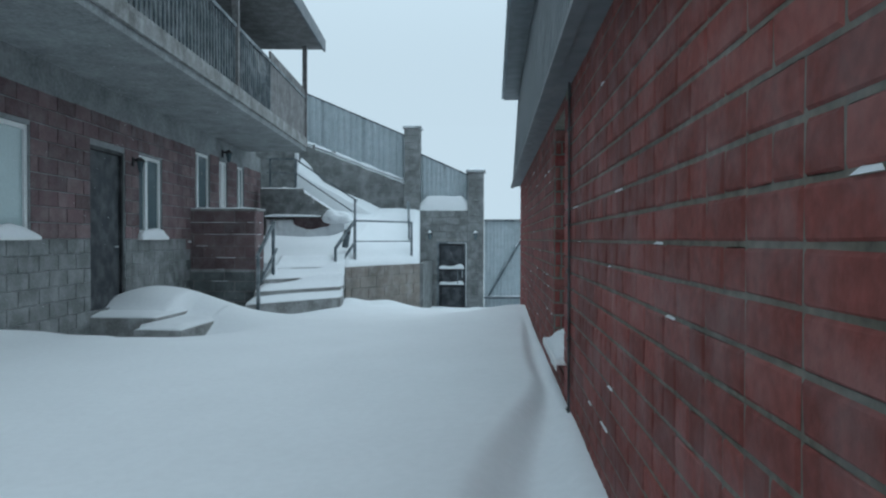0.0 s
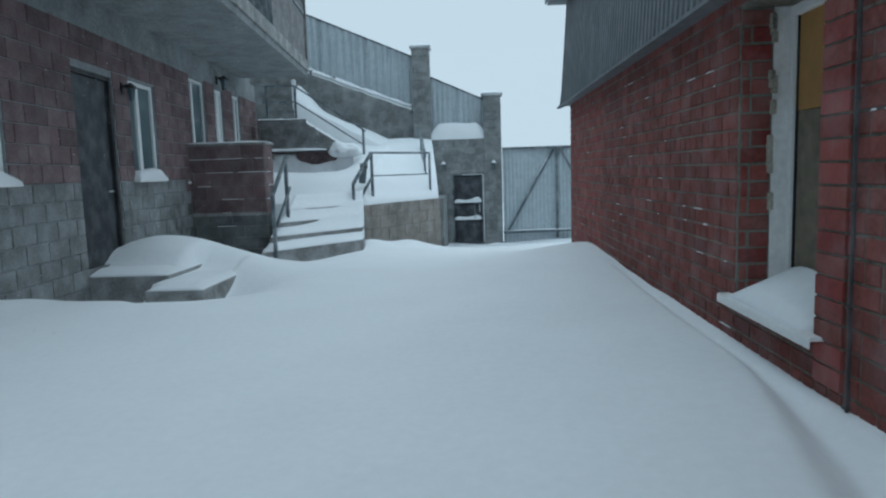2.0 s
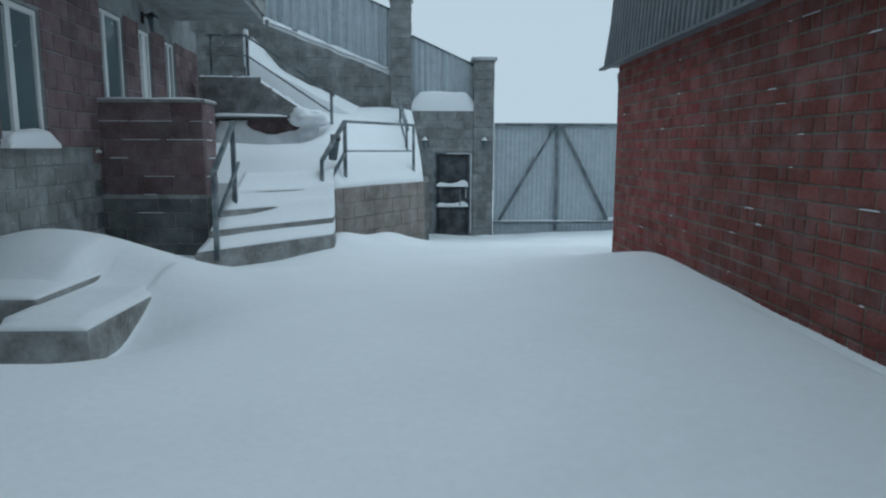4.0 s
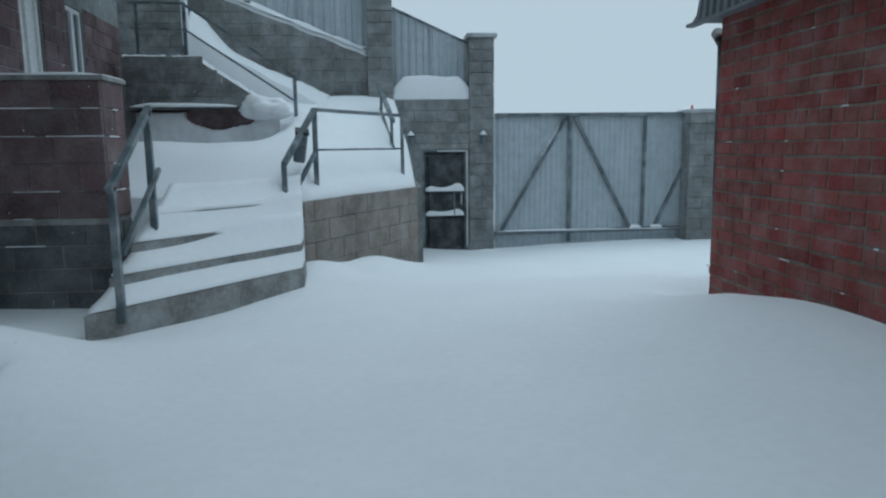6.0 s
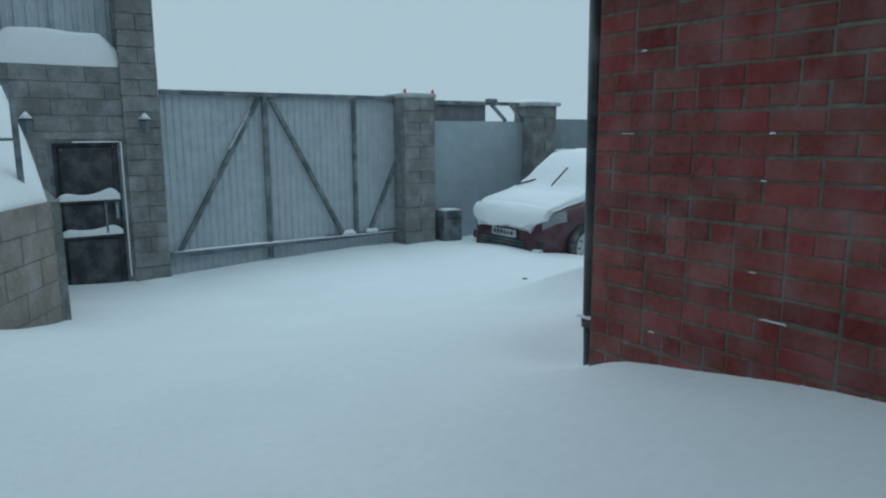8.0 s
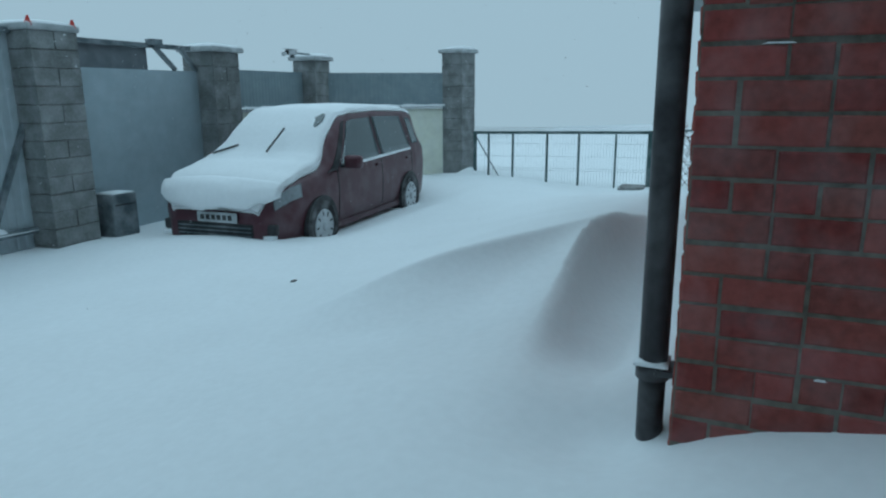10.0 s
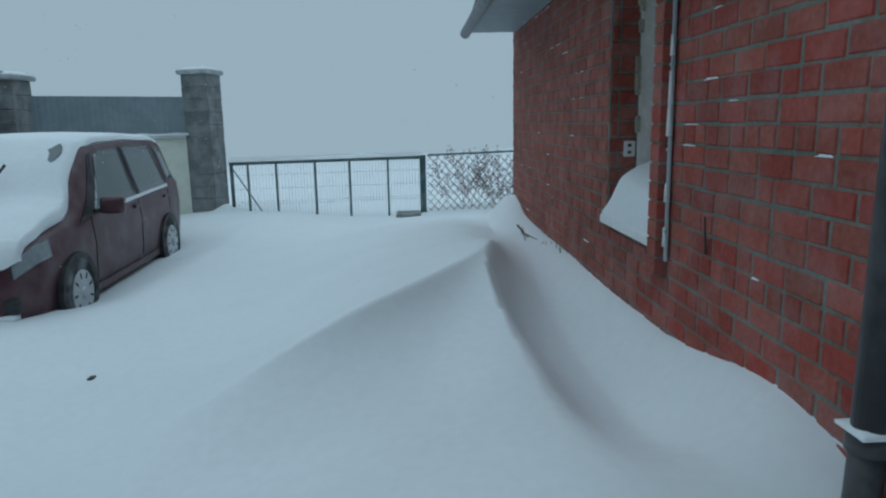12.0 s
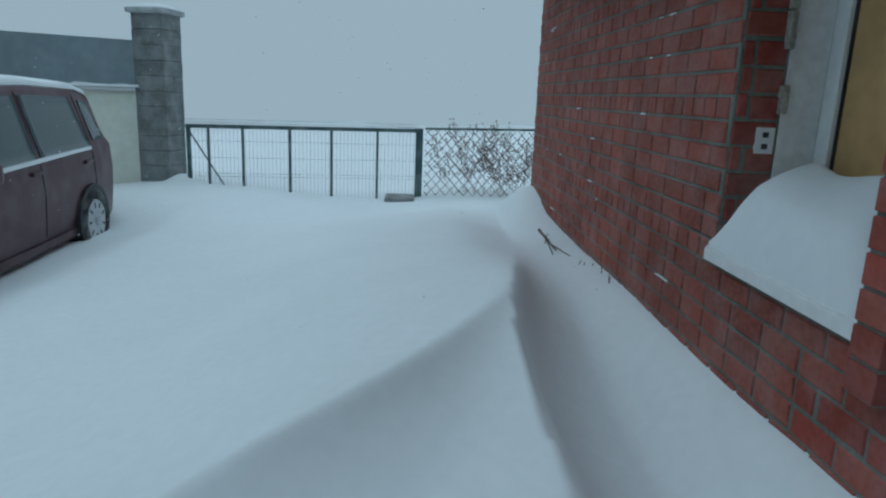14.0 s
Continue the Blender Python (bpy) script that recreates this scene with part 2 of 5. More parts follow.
def masonry(name, parent, m, length, z0, z1, bw, bh, gap, mats, proud=0.012, holes=(), near=None, jitter=0.0, half=0.0, sloped=None, header=0):
    """Running-bond pieces on a wall face. holes: (u0, u1, z0, z1); near: the stretch built piece by piece; mats: function of height."""
    rnd = random.Random(len(name) * 7 + int(length * 100))
    far_v, far_f, far_m = [], [], None
    rows = max(1, round((z1 - z0) / bh))
    lax = 0.004 if name == "brick" else 0.0025
    ch = (z1 - z0) / rows
    for r in range(rows):
        z = z0 + r * ch
        u = -bw * (0.5 if r % 2 else 0.0) - half
        while u < length:
            w = bw * (0.5 if rnd.random() < jitter or (name == "brick" and r % 6 == header) else 1.0)
            a, b = max(0, u), min(length, u + w)
            u += w
            cuts = [(a, b)]
            for h0, h1, q0, q1 in holes:
                if z + ch * 0.5 > q0 and z + ch * 0.5 < q1:
                    cuts = [s for c0, c1 in cuts for s in ((c0, min(c1, h0)), (max(c0, h1), c1)) if s[1] - s[0] > 0.03]
            for c0, c1 in cuts:
                if c1 - c0 < 0.04 or (sloped and z + ch > sloped((c0 + c1) / 2)):
                    continue
                mat = mats(z + ch / 2, (c0 + c1) / 2)
                wd = round(c1 - c0 - gap, 2)
                if near is None or near[0] <= (c0 + c1) / 2 <= near[1]:
                    ob = new(name, piece_mesh(name, wd, ch - gap, proud, mat, rnd.randrange(3)))
                    ob.parent = parent
                    ob.matrix_local = m @ Matrix.Translation((c0 + gap / 2 + rnd.uniform(-lax, lax), 0, z + gap / 2 + rnd.uniform(-lax, lax))) @ Matrix.Rotation(rnd.uniform(-lax, lax) * 3, 4, "Y")
                else:
                    v, f = piece_data(c1 - c0 - gap, ch - gap, proud, 0.006, rnd.choice((-0.0015, 0, 0.0015)))
                    o = len(far_v)
                    far_v += [m @ (Vector(p) + Vector((c0 + gap / 2 + rnd.uniform(-lax, lax) * 0.5, 0, z + gap / 2 + rnd.uniform(-lax, lax) * 0.5))) for p in v]
                    far_f += [tuple(i + o for i in q) for q in f]
                    far_m = mat
    if far_v:
        ob = part(name + "_rest", raw(name + "_rest", far_v, far_f, far_m), far_m, parent)
        ob["kind"] = "stuff"


def corrugated(length, height_at, base_at, pitch, depth, m=Matrix(), lean=None):
    """A profiled sheet: trapezoid ribs along its length, two skins thick enough to see."""
    prof = [(0, 0), (0.35, 0), (0.45, 1), (0.9, 1), (1.0, 0)]
    us = []
    k = 0
    while k * pitch < length:
        us += [(min(length, (k + p) * pitch), d * depth) for p, d in prof[:-1]]
        k += 1
    us.append((length, 0))
    v, f = [], []
    for back in (0, 1):
        o = len(v)
        for u, d in us:
            for e, z in ((0, base_at(u)), (1, height_at(u))):
                y = d - back * 0.004 + (lean[e] if lean else 0)
                v.append(m @ Vector((u, y, z)))
        for i in range(len(us) - 1):
            a = o + 2 * i
            q = (a, a + 2, a + 3, a + 1)
            f.append(q if back else tuple(reversed(q)))
    return v, f


def drift(bm_name, x0, x1, y0, y1, nx, ny, height, mat, under=None):
    """A snow body: a top sheet with given height and a skirt down to its underside."""
    v, f = [], []
    for j in range(ny + 1):
        for i in range(nx + 1):
            s, t = i / nx, j / ny
            v.append(height(x0 + (x1 - x0) * s, y0 + (y1 - y0) * t))
    f = [(j * (nx + 1) + i, j * (nx + 1) + i + 1, (j + 1) * (nx + 1) + i + 1, (j + 1) * (nx + 1) + i) for j in range(ny) for i in range(nx)]
    ring = [i for i in range(nx + 1)] + [(j * (nx + 1) + nx) for j in range(1, ny + 1)] + [ny * (nx + 1) + i for i in range(nx - 1, -1, -1)] + [j * (nx + 1) for j in range(ny - 1, 0, -1)]
    o = len(v)
    for i in ring:
        p = v[i]
        v.append((p[0], p[1], under if under is not None else p[2] - 0.3))
    n = len(ring)
    f += [(ring[i], o + i, o + (i + 1) % n, ring[(i + 1) % n]) for i in range(n)]
    return raw(bm_name, v, f, mat, smooth=True)


def snow_cap(x0, x1, y0, y1, z, h, m=Matrix(), seed=0, n=14, parent=None, label="", name="snow_cushion", sag=None, rough=0.35):
    """A soft rounded lump of snow lying on a flat support."""
    def top(x, y):
        s, t = (x - x0) / (x1 - x0), (y - y0) / (y1 - y0)
        e = min(1.0, 5.0 * min(s, 1 - s) + 0.12) ** 0.6 * min(1.0, 5.0 * min(t, 1 - t) + 0.12) ** 0.6
        k = 1 + rough * noise.noise(Vector((x * 2.2 + seed, y * 2.2, seed * 1.7)))
        hh = h * e * k * (sag(s, t) if sag else 1)
        return m @ Vector((x, y, z + max(0.006, hh)))
    me = drift(name, x0, x1, y0, y1, n, n, top, M_SNOW, None)
    base = (m @ Vector((0, 0, z))).z
    for vtx in me.vertices[(n + 1) ** 2:]:
        vtx.co.z = base - 0.004
    if parent:
        return part(name, me, M_SNOW, parent, label)
    return tagged(new(name, me), label or "soft white snow lying on a ledge", "snow")


def snow_strip(p, q, width, h, across=(0, 1, 0), n=36, seed=0.0, droop=0.05):
    """An uneven ribbon of snow lying along an edge from p to q."""
    p, q, a = Vector(p), Vector(q), Vector(across).normalized()
    v, k = [], 8
    for i in range(n + 1):
        c = p.lerp(q, i / n)
        g = 0.65 + 0.55 * noise.noise(Vector((i * 0.35, seed, 0.3))) + 0.25 * noise.noise(Vector((i * 1.1, seed, 4.3)))
        g = max(0.15, g)
        for j in range(k + 1):
            t = -1 + 2 * j / k
            w = width * (0.85 + 0.3 * noise.noise(Vector((i * 0.5, seed + 9, t))))
            v.append(c + a * t * w / 2 + Vector((0, 0, h * g * (1 - t * t) ** 0.5 - droop * g * abs(t) ** 4)))
    m = k + 1
    f = [(i * m + j, i * m + j + 1, (i + 1) * m + j + 1, (i + 1) * m + j) for i in range(n) for j in range(k)]
    o = len(v)
    v += [x - Vector((0, 0, 0.03 + droop)) for x in v[:o]]
    ring = [i * m for i in range(n + 1)] + [n * m + j for j in range(1, m)] + [i * m + k for i in range(n - 1, -1, -1)] + [j for j in range(k - 1, 0, -1)]
    f += [(ring[i], o + ring[i], o + ring[(i + 1) % len(ring)], ring[(i + 1) % len(ring)]) for i in range(len(ring))]
    return raw("snow_strip", v, f, M_SNOW, True)


# ---- ground: one wind-packed sheet of snow ----
def bare_ground(x, y):
    """The yard's snow without the drifts of the long wall and the slabs."""
    z = 0.17 - 0.22 * ss(-4.5, 0.6, y) - 0.35 * ss(0.7, 3.3, y) - 0.14 * ss(3.0, 7.0, y)
    z -= 0.36 * ss(6.3, 8.6, x) * (1 - ss(1.2, 3.4, y))
    z += 0.12 * ss(7.0, 9.0, x) * ss(2.5, 4.2, y)
    z -= 0.12 * gauss(x + 1.2, 1.6) * ss(3.5, 6.5, y)
    return z


APEX = (3.065, 0.75, 0.19)


def long_crest(y):
    """Where the crest that sweeps out from the apex lies at y: how far along it, its x and its height."""
    k = (-0.84 + math.sqrt(0.7056 + 2.92 * max(0.0, y - APEX[1]))) / 1.46
    return k, APEX[0] - 2.376 * k + 0.69 * k * k, APEX[2] + 0.09 * k - 0.36 * k * k


def wall_edge(x):
    """The drift edge that runs along the long wall at x: its y and its height."""
    if x < APEX[0]:
        k = APEX[0] - x
        return APEX[1] + 0.11 * k - 0.055 * k * k, interp_rows(x, EDGE_NEAR)
    k = x - APEX[0]
    return APEX[1] - 0.16 * k + 0.012 * k * k, interp_rows(x, EDGE_FAR)


EDGE_NEAR = ((0.3, -0.10), (1.05, -0.06), (1.7, 0.01), (2.25, 0.08), (2.7, 0.14), (3.065, 0.18))
EDGE_FAR = ((3.065, 0.18), (3.8, 0.08), (4.6, -0.05), (5.5, -0.15), (6.5, -0.24), (8.0, -0.33), (10.0, -0.42))


def interp_rows(x, rows):
    if x <= rows[0][0]:
        return rows[0][1]
    for (a, va), (b, vb) in zip(rows, rows[1:]):
        if x <= b:
            return va + (vb - va) * (x - a) / (b - a)
    return rows[-1][1]


def wall_drift(x, y):
    """Height that the sharp-edged drift of the long wall adds to the bare ground."""
    ye, ze = wall_edge(x)
    ye += 0.012 * math.sin(x * 3.1)
    live = ss(0.1, 1.2, x) * (1 - ss(8.0, 9.4, x))
    k, xc, zc = long_crest(y)
    lift_l = (zc - bare_ground(xc, y)) * (1 - ss(0.6, 1.2, k))
    if y >= ye:
        n = 1 / math.sqrt(1 + ((2.376 - 1.38 * min(1.6, k)) / (0.84 + 1.46 * k)) ** 2)
        d = (x - xc) * n + 0.015 * noise.noise(Vector((x * 1.5, y * 1.5, 8)))
        lift_2 = ze - bare_ground(x, ye)
        w = ss(APEX[0], 3.9, x) * math.exp(-max(0.0, y - ye) / 0.8)
        high = w * lift_2 + (1 - w) * lift_l * math.exp(-max(0.0, d) / 1.4)
        if d >= 0 or x > APEX[0]:
            return high * live if x > APEX[0] else high * max(live, 0.6)
        near = lift_2 * math.exp(-(y - ye) / 0.35) * live
        floor = near - 0.07 * ss(0.0, 0.6, -d) * ss(0.1, 1.1, x) * (1 - ss(0.8, 1.4, k)) * ss(0.0, 0.5, y - ye)
        fall = math.exp((0.02 - math.hypot(d, 0.02)) / 0.18)
        return floor + (lift_l - floor) * fall
    edge = (ze - bare_ground(x, ye)) * live
    deep = 0.30 * ss(0.1, 1.3, x) * (1 - 0.75 * ss(2.8, 4.2, x)) * (1 - ss(6.0, 7.2, x))
    u = max(0.0, ye - y)
    soft = 0.05 + 0.05 * ss(2.6, 1.2, x)
    fall = math.exp((soft - math.hypot(u, soft)) / 0.15)
    return (edge * fall - deep * (1 - fall)) * ss(-0.03, 0.36, y)


def ground_height(x, y):
    z = bare_ground(x, y)
    # drift along the gable wall, with a scoured groove at the bricks
    z += 0.08 * gauss(x + 0.2, 1.0) * ss(0.6, -1.2, y) * ss(-14, -10, y)
    z += 0.15 * gauss(y + 1.5, 1.3) * gauss(x, 0.9)
    if -0.9 < x < 0.06:
        g = 0.07 + 0.26 * ss(-6.8, -9.3, y)
        z -= (0.035 + (0.04 + 0.08 * ss(-6.8, -9.3, y)) * ss(0.02, g, -x)) * (1 - ss(g, 1.9 * g + 0.05, -x + 0.03 * math.sin(y * 1.3))) * ss(-2.5, -5.0, y)
    # entrance slabs: scoured in front of them, snow lying on them, and a mound behind
    on = ss(-5.02, -5.10, x) * ss(-3.29, -3.20, y)
    low = ss(-4.46, -4.53, x) * ss(-3.76, -3.68, y) * (1 - on) * ss(-1.9, -2.5, y) * ss(-5.12, -5.05, x)
    off = math.hypot(max(0.0, x + 4.42), max(0.0, -3.8 - y)) if x > -5.06 else max(0.0, -3.32 - y)
    z -= 0.29 * gauss(off, 0.55 if x > -5.06 else 0.8) * ss(-2.35, -3.5, y) * (1 - on) * ss(-6.4, -5.9, x)
    z += (0.135 + 0.03 * ss(-4.8, -5.04, x) - z) * low
    z += 0.48 * gauss(x + 5.6, 1.2) * gauss(y + 2.0, 1.0) * (1 - low) * (1 - 0.6 * ss(-2.5, -3.15, y)) * (1 - ss(-3.15, -3.4, y))
    z += 0.10 * gauss(x + 5.9, 0.25) * gauss(y + 5.3, 0.9)
    z -= 0.08 * gauss(x + 4.7, 0.55) * gauss(y + 0.75, 0.5)
    z -= 0.07 * gauss(x + 4.2, 0.7) * gauss(y - 0.1, 0.8)
    z += 0.10 * gauss(x + 6.0, 0.6) * ss(-1.5, -3.5, y) * (1 - ss(-5.6, -4.6, y))
    z += 0.13 * gauss(x - 9.35, 0.2) * gauss(y - 4.25, 0.2) if x > 8 else 0
    z += 0.06 * gauss(x + 3.0, 0.5) * gauss(y - 2.7, 0.8) + 0.22 * gauss(x + 3.5, 0.4) * gauss(y - 1.9, 0.5) + 0.16 * gauss(x + 2.9, 0.5) * gauss(y - 2.9, 0.6) + 0.07 * gauss(x + 3.15, 0.4) * gauss(y - 2.35, 0.4) + 0.12 * gauss(x + 2.6, 0.7) * gauss(y - 3.4, 0.8)
    # drifts in the lee of the long wall
    if x > -3:
        z += 0.10 * gauss(x - 0.75, 0.55) * gauss(y, 0.3) + 0.22 * gauss(x - 7.0, 0.7) * gauss(y, 0.35)
        z -= 0.13 * gauss(x + 0.0, 0.27) * gauss(y - 0.22, 0.33)
    if 0.1 < x < 9.4 and -0.1 < y < 3.6:
        z += wall_drift(x, y)
    # hollow round the car
    z -= 0.10 * ss(1.4, 0.8, abs(y - 5.0)) * ss(2.2, 1.4, abs(x - 6.0))
    z += 0.10 * gauss(x - 3.3, 0.5) * gauss(y - 5.0, 1.0)
    if -3.4 < x < 3.4 and 6.0 < y < 7.0:
        z += 0.06 * gauss(x + 0.95, 0.25) * gauss(y - 6.6, 0.25)
    z += (0.030 if x < 10 else 0.01) * noise.noise(Vector((x * 0.5, y * 0.5, 3.1))) + 0.010 * noise.noise(Vector((x * 1.9 + y, y * 1.2 - x, 1.7)))
    # the field outside lies a little lower
    z -= 0.15 * ss(9.9, 14, x) + 0.35 * ss(7.6, 10, y)
    return z


def axis_steps(lo, hi, step, reach):
    a = list(np.arange(lo, hi + 1e-6, step))
    g, d = [], step
    p, q = lo, hi
    left, right = [], []
    while q < reach:
        d *= 1.28
        q += d
        p -= d
        right.append(q)
        left.append(p)
    return left[::-1] + a + right


gx, gy = axis_steps(-7.0, 10.2, 0.06, 900), axis_steps(-12.0, 7.6, 0.06, 900)
gx = sorted({round(float(a), 3) for a in [*gx, *np.arange(-0.6, 0.05, 0.03), *np.arange(0.2, 6.0, 0.02)]})
gy = sorted({round(float(a), 3) for a in [*gy, *np.arange(-0.5, 2.4, 0.02)]})
gx = [a for a, b in zip(gx, gx[1:]) if b - a > 0.012] + [gx[-1]]
gy = [a for a, b in zip(gy, gy[1:]) if b - a > 0.012] + [gy[-1]]
gv = [(x, y, ground_height(x, y)) for y in gy for x in gx]
nx = len(gx)
gf = [(j * nx + i, j * nx + i + 1, (j + 1) * nx + i + 1, (j + 1) * nx + i) for j in range(len(gy) - 1) for i in range(nx - 1)]
tagged(new("ground", raw("ground", gv, gf, M_SNOW, True)), "deep wind-packed white snow with smooth drifts over the yard", "ground", kind="structure")

# haze of driving snow: an added ring, glowing like the sky, closes the view
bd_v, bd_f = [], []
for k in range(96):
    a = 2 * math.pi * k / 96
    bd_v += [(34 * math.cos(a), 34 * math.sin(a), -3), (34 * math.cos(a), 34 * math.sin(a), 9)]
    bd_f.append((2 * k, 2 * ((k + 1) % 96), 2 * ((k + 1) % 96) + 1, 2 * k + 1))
tagged(new("backdrop", raw("backdrop", bd_v, bd_f, M_HAZE_GLOW, True)), "added pale blue-grey glowing backdrop standing in for driving-snow haze", "backdrop", kind="structure")

# ---- brick house ----
W1_Y0, W1_LEN = -15.0, 15.0
W1 = frame_at(0, W1_Y0, 0, (0, 1))
W2 = frame_at(0, 0, 0, (1, 0))
WT = 2.32


def holed_wall(m, length, z0, z1, thick, holes):
    """A wall slab cut into boxes round its openings; it lies behind the face y=0."""
    bm = bmesh.new()
    us = sorted({0, length, *[h[0] for h in holes], *[h[1] for h in holes]})
    for a, b in zip(us, us[1:]):
        cut = [h for h in holes if h[0] <= a and h[1] >= b]
        zs = [z0]
        for h in sorted(cut, key=lambda q: q[2]):
            zs += [h[2], h[3]]
        zs.append(z1)
        for k in range(0, len(zs), 2):
            if zs[k + 1] - zs[k] > 0.01:
                add_box(bm, ((a + b) / 2, -thick / 2, (zs[k] + zs[k + 1]) / 2), (b - a, thick, zs[k + 1] - zs[k]), m)
    bmesh.ops.remove_doubles(bm, verts=bm.verts, dist=0.0005)
    return bm


win1 = (W1_LEN - 7.55, W1_LEN - 6.62, 0.47, 2.14)
win2 = (1.86, 2.80, 0.42, 2.2)
wall_west = solid("wall_west", holed_wall(W1, W1_LEN, -0.9, WT, 0.4, [win1]), M_MORTAR_OLD, "red brick gable wall with grey mortar and snow in the joints", "wall", "structure")
wall_north = solid("wall_north", holed_wall(W2 @ Matrix.Translation((0.4, 0, 0)), 6.53, -0.9, WT + 0.1, 0.4, [(win2[0] - 0.4, win2[1] - 0.4, win2[2], win2[3])]), M_MORTAR, "red brick long wall with grey mortar and snow in the joints", "wall", "structure")
wall_end = solid("wall_end", span(6.55, 6.93, -14.6, -0.4, -0.9, WT), M_MORTAR, "plain end wall of the brick house", "wall", "structure")
wall_back = solid("wall_back", span(0.4, 6.55, -15.0, -14.6, -0.9, WT), M_MORTAR, "plain back wall of the brick house", "wall", "structure")


def window_unit(name, m, hole, label, board=None):
    """White plastic window set back in its opening, with sill, snow and plastered reveal."""
    a, b, z0, z1 = hole
    w = thing(name, label, "window", kind="structure")
    d = -0.36 if m is W2 else -0.30
    f = 0.095 if m is W2 else 0.06
    part("window_frame", span(a, a + f, d - 0.03, d + 0.03, z0, z1, m, 0.006), M_PVC, w)
    part("window_frame", span(b - f, b, d - 0.03, d + 0.03, z0, z1, m, 0.006), M_PVC, w)
    part("window_frame", span(a + f, b - f, d - 0.03, d + 0.03, z0, z0 + f, m, 0.006), M_PVC, w)
    part("window_frame", span(a + f, b - f, d - 0.03, d + 0.03, z1 - f, z1, m, 0.006), M_PVC, w)
    mid = a + (b - a) * 0.5
    part("mullion", span(mid - 0.04, mid + 0.04, d - 0.028, d + 0.034, z0 + f, z1 - f, m, 0.006), M_PVC, w)
    part("gasket", span(b - f - 0.006, b - f, d - 0.012, d + 0.012, z0 + f, z1 - f, m), M_BLACK, w, "black rubber gasket")
    part("pane", span(a + f, mid - 0.04, d - 0.012, d, z0 + f, z1 - f, m), M_GLASS, w)
    cut = 1.55 if m is W1 else z0 + f
    part("pane", span(mid + 0.04, b - f - 0.006, d - 0.012, d, cut, z1 - f, m), board, w, "ochre board behind the pane")
    if m is W1:
        part("pane", span(mid + 0.04, b - f - 0.012, d - 0.012, d, z0 + f, cut - 0.004, m), M_DIMBLIND, w, "dim brown blind behind the pane")
    return w


w1_far = W1_LEN - 6.62
window_1 = window_unit("window_1", W1, win1, "white plastic window in the brick gable wall, sill heaped with snow", M_WOODEN)
window_2 = window_unit("window_2", W2, win2, "white plastic window in the long brick wall, sill heaped with snow", M_TANBOARD)
for w, m, hole in ((window_1, W1, win1), (window_2, W2, win2)):
    a, b, z0, z1 = hole
    part("reveal", span(b - 0.016, b - 0.001, -0.328 if m is W2 else -0.268, -0.18, z0 + 0.02, z1, m), M_REVEAL, w, "whitish plastered strip of the reveal")
    bmf = bmesh.new()
    rnd = random.Random(5)
    for k in range(14):
        zz = z0 + 0.5 + (z1 - z0 - 0.55) * rnd.random() ** 0.8
        add_box(bmf, (b - 0.014, -0.185 + 0.02 * rnd.random(), zz), (0.04, 0.03, 0.05 + 0.06 * rnd.random()), m, 0.008)
    part("foam", bmf, M_FOAM, w, "crumbling mounting foam along the frame")
    # sill of bent white sheet
    s0, s1 = (a - 0.10, b + 0.10) if m is W1 else (a - 0.07, b - 0.02)
    out = 0.075 if m is W1 else 0.048
    bms = span(s0, s1, -0.33, out, z0 - 0.012, z0 + 0.006, m)
    add_box(bms, ((s0 + s1) / 2, out + 0.002, z0 - 0.024), (s1 - s0, 0.006, 0.044), m)
    part("window_sill", bms, M_PVC, w, "white sheet-metal sill")


def sill_heap(m, hole, seed):
    a, b, z0, z1 = hole
    def sag(s, t):
        if m is W2:
            return (1.12 - 0.72 * t ** 1.6) * (0.72 + 0.4 * s)
        return (1.15 - 0.85 * t) * (0.8 + 0.35 * s)
    return snow_cap(a + 0.01, b - 0.02, -0.325, 0.065 if m is W1 else 0.04, z0 + 0.008, 0.40 if m is W2 else 0.18, m, seed, 18, label="heap of drifted snow on the window sill", name="sill_drift", sag=sag)


sill_heap(W1, win1, 3)
sill_heap(W2, win2, 7)

# proud brick strips beside the windows, and cables
for m, u0, u1, z0, z1, out in ((W1, W1_LEN - 7.80, W1_LEN - 7.57, 0.2616, 2.25, 0.012), (W2, win2[0] - 0.13, win2[0] - 0.012, 0.249, 2.36, 0.061)):
    s = solid("window_surround", span(u0 + 0.003, u1 - 0.003, 0.0, out, z0, z1, m), M_MORTAR, "narrow proud strip of red bricks beside the window", "trim", "structure")
    step = 0.0998 if m is W1 else 0.0939
    bmat = M_BRICK if m is W2 else M_BRICK_SHADED
    bd = mesh_of("brick", span(0, u1 - u0, 0, out + 0.004, 0, step - 0.011, None, 0.004), bmat)
    for k in range(int((z1 - z0) / step)):
        ob = new("brick", bd)
        ob.parent = s
        ob.matrix_local = m @ Matrix.Translation((u0, 0.004, z0 + k * step + 0.005))
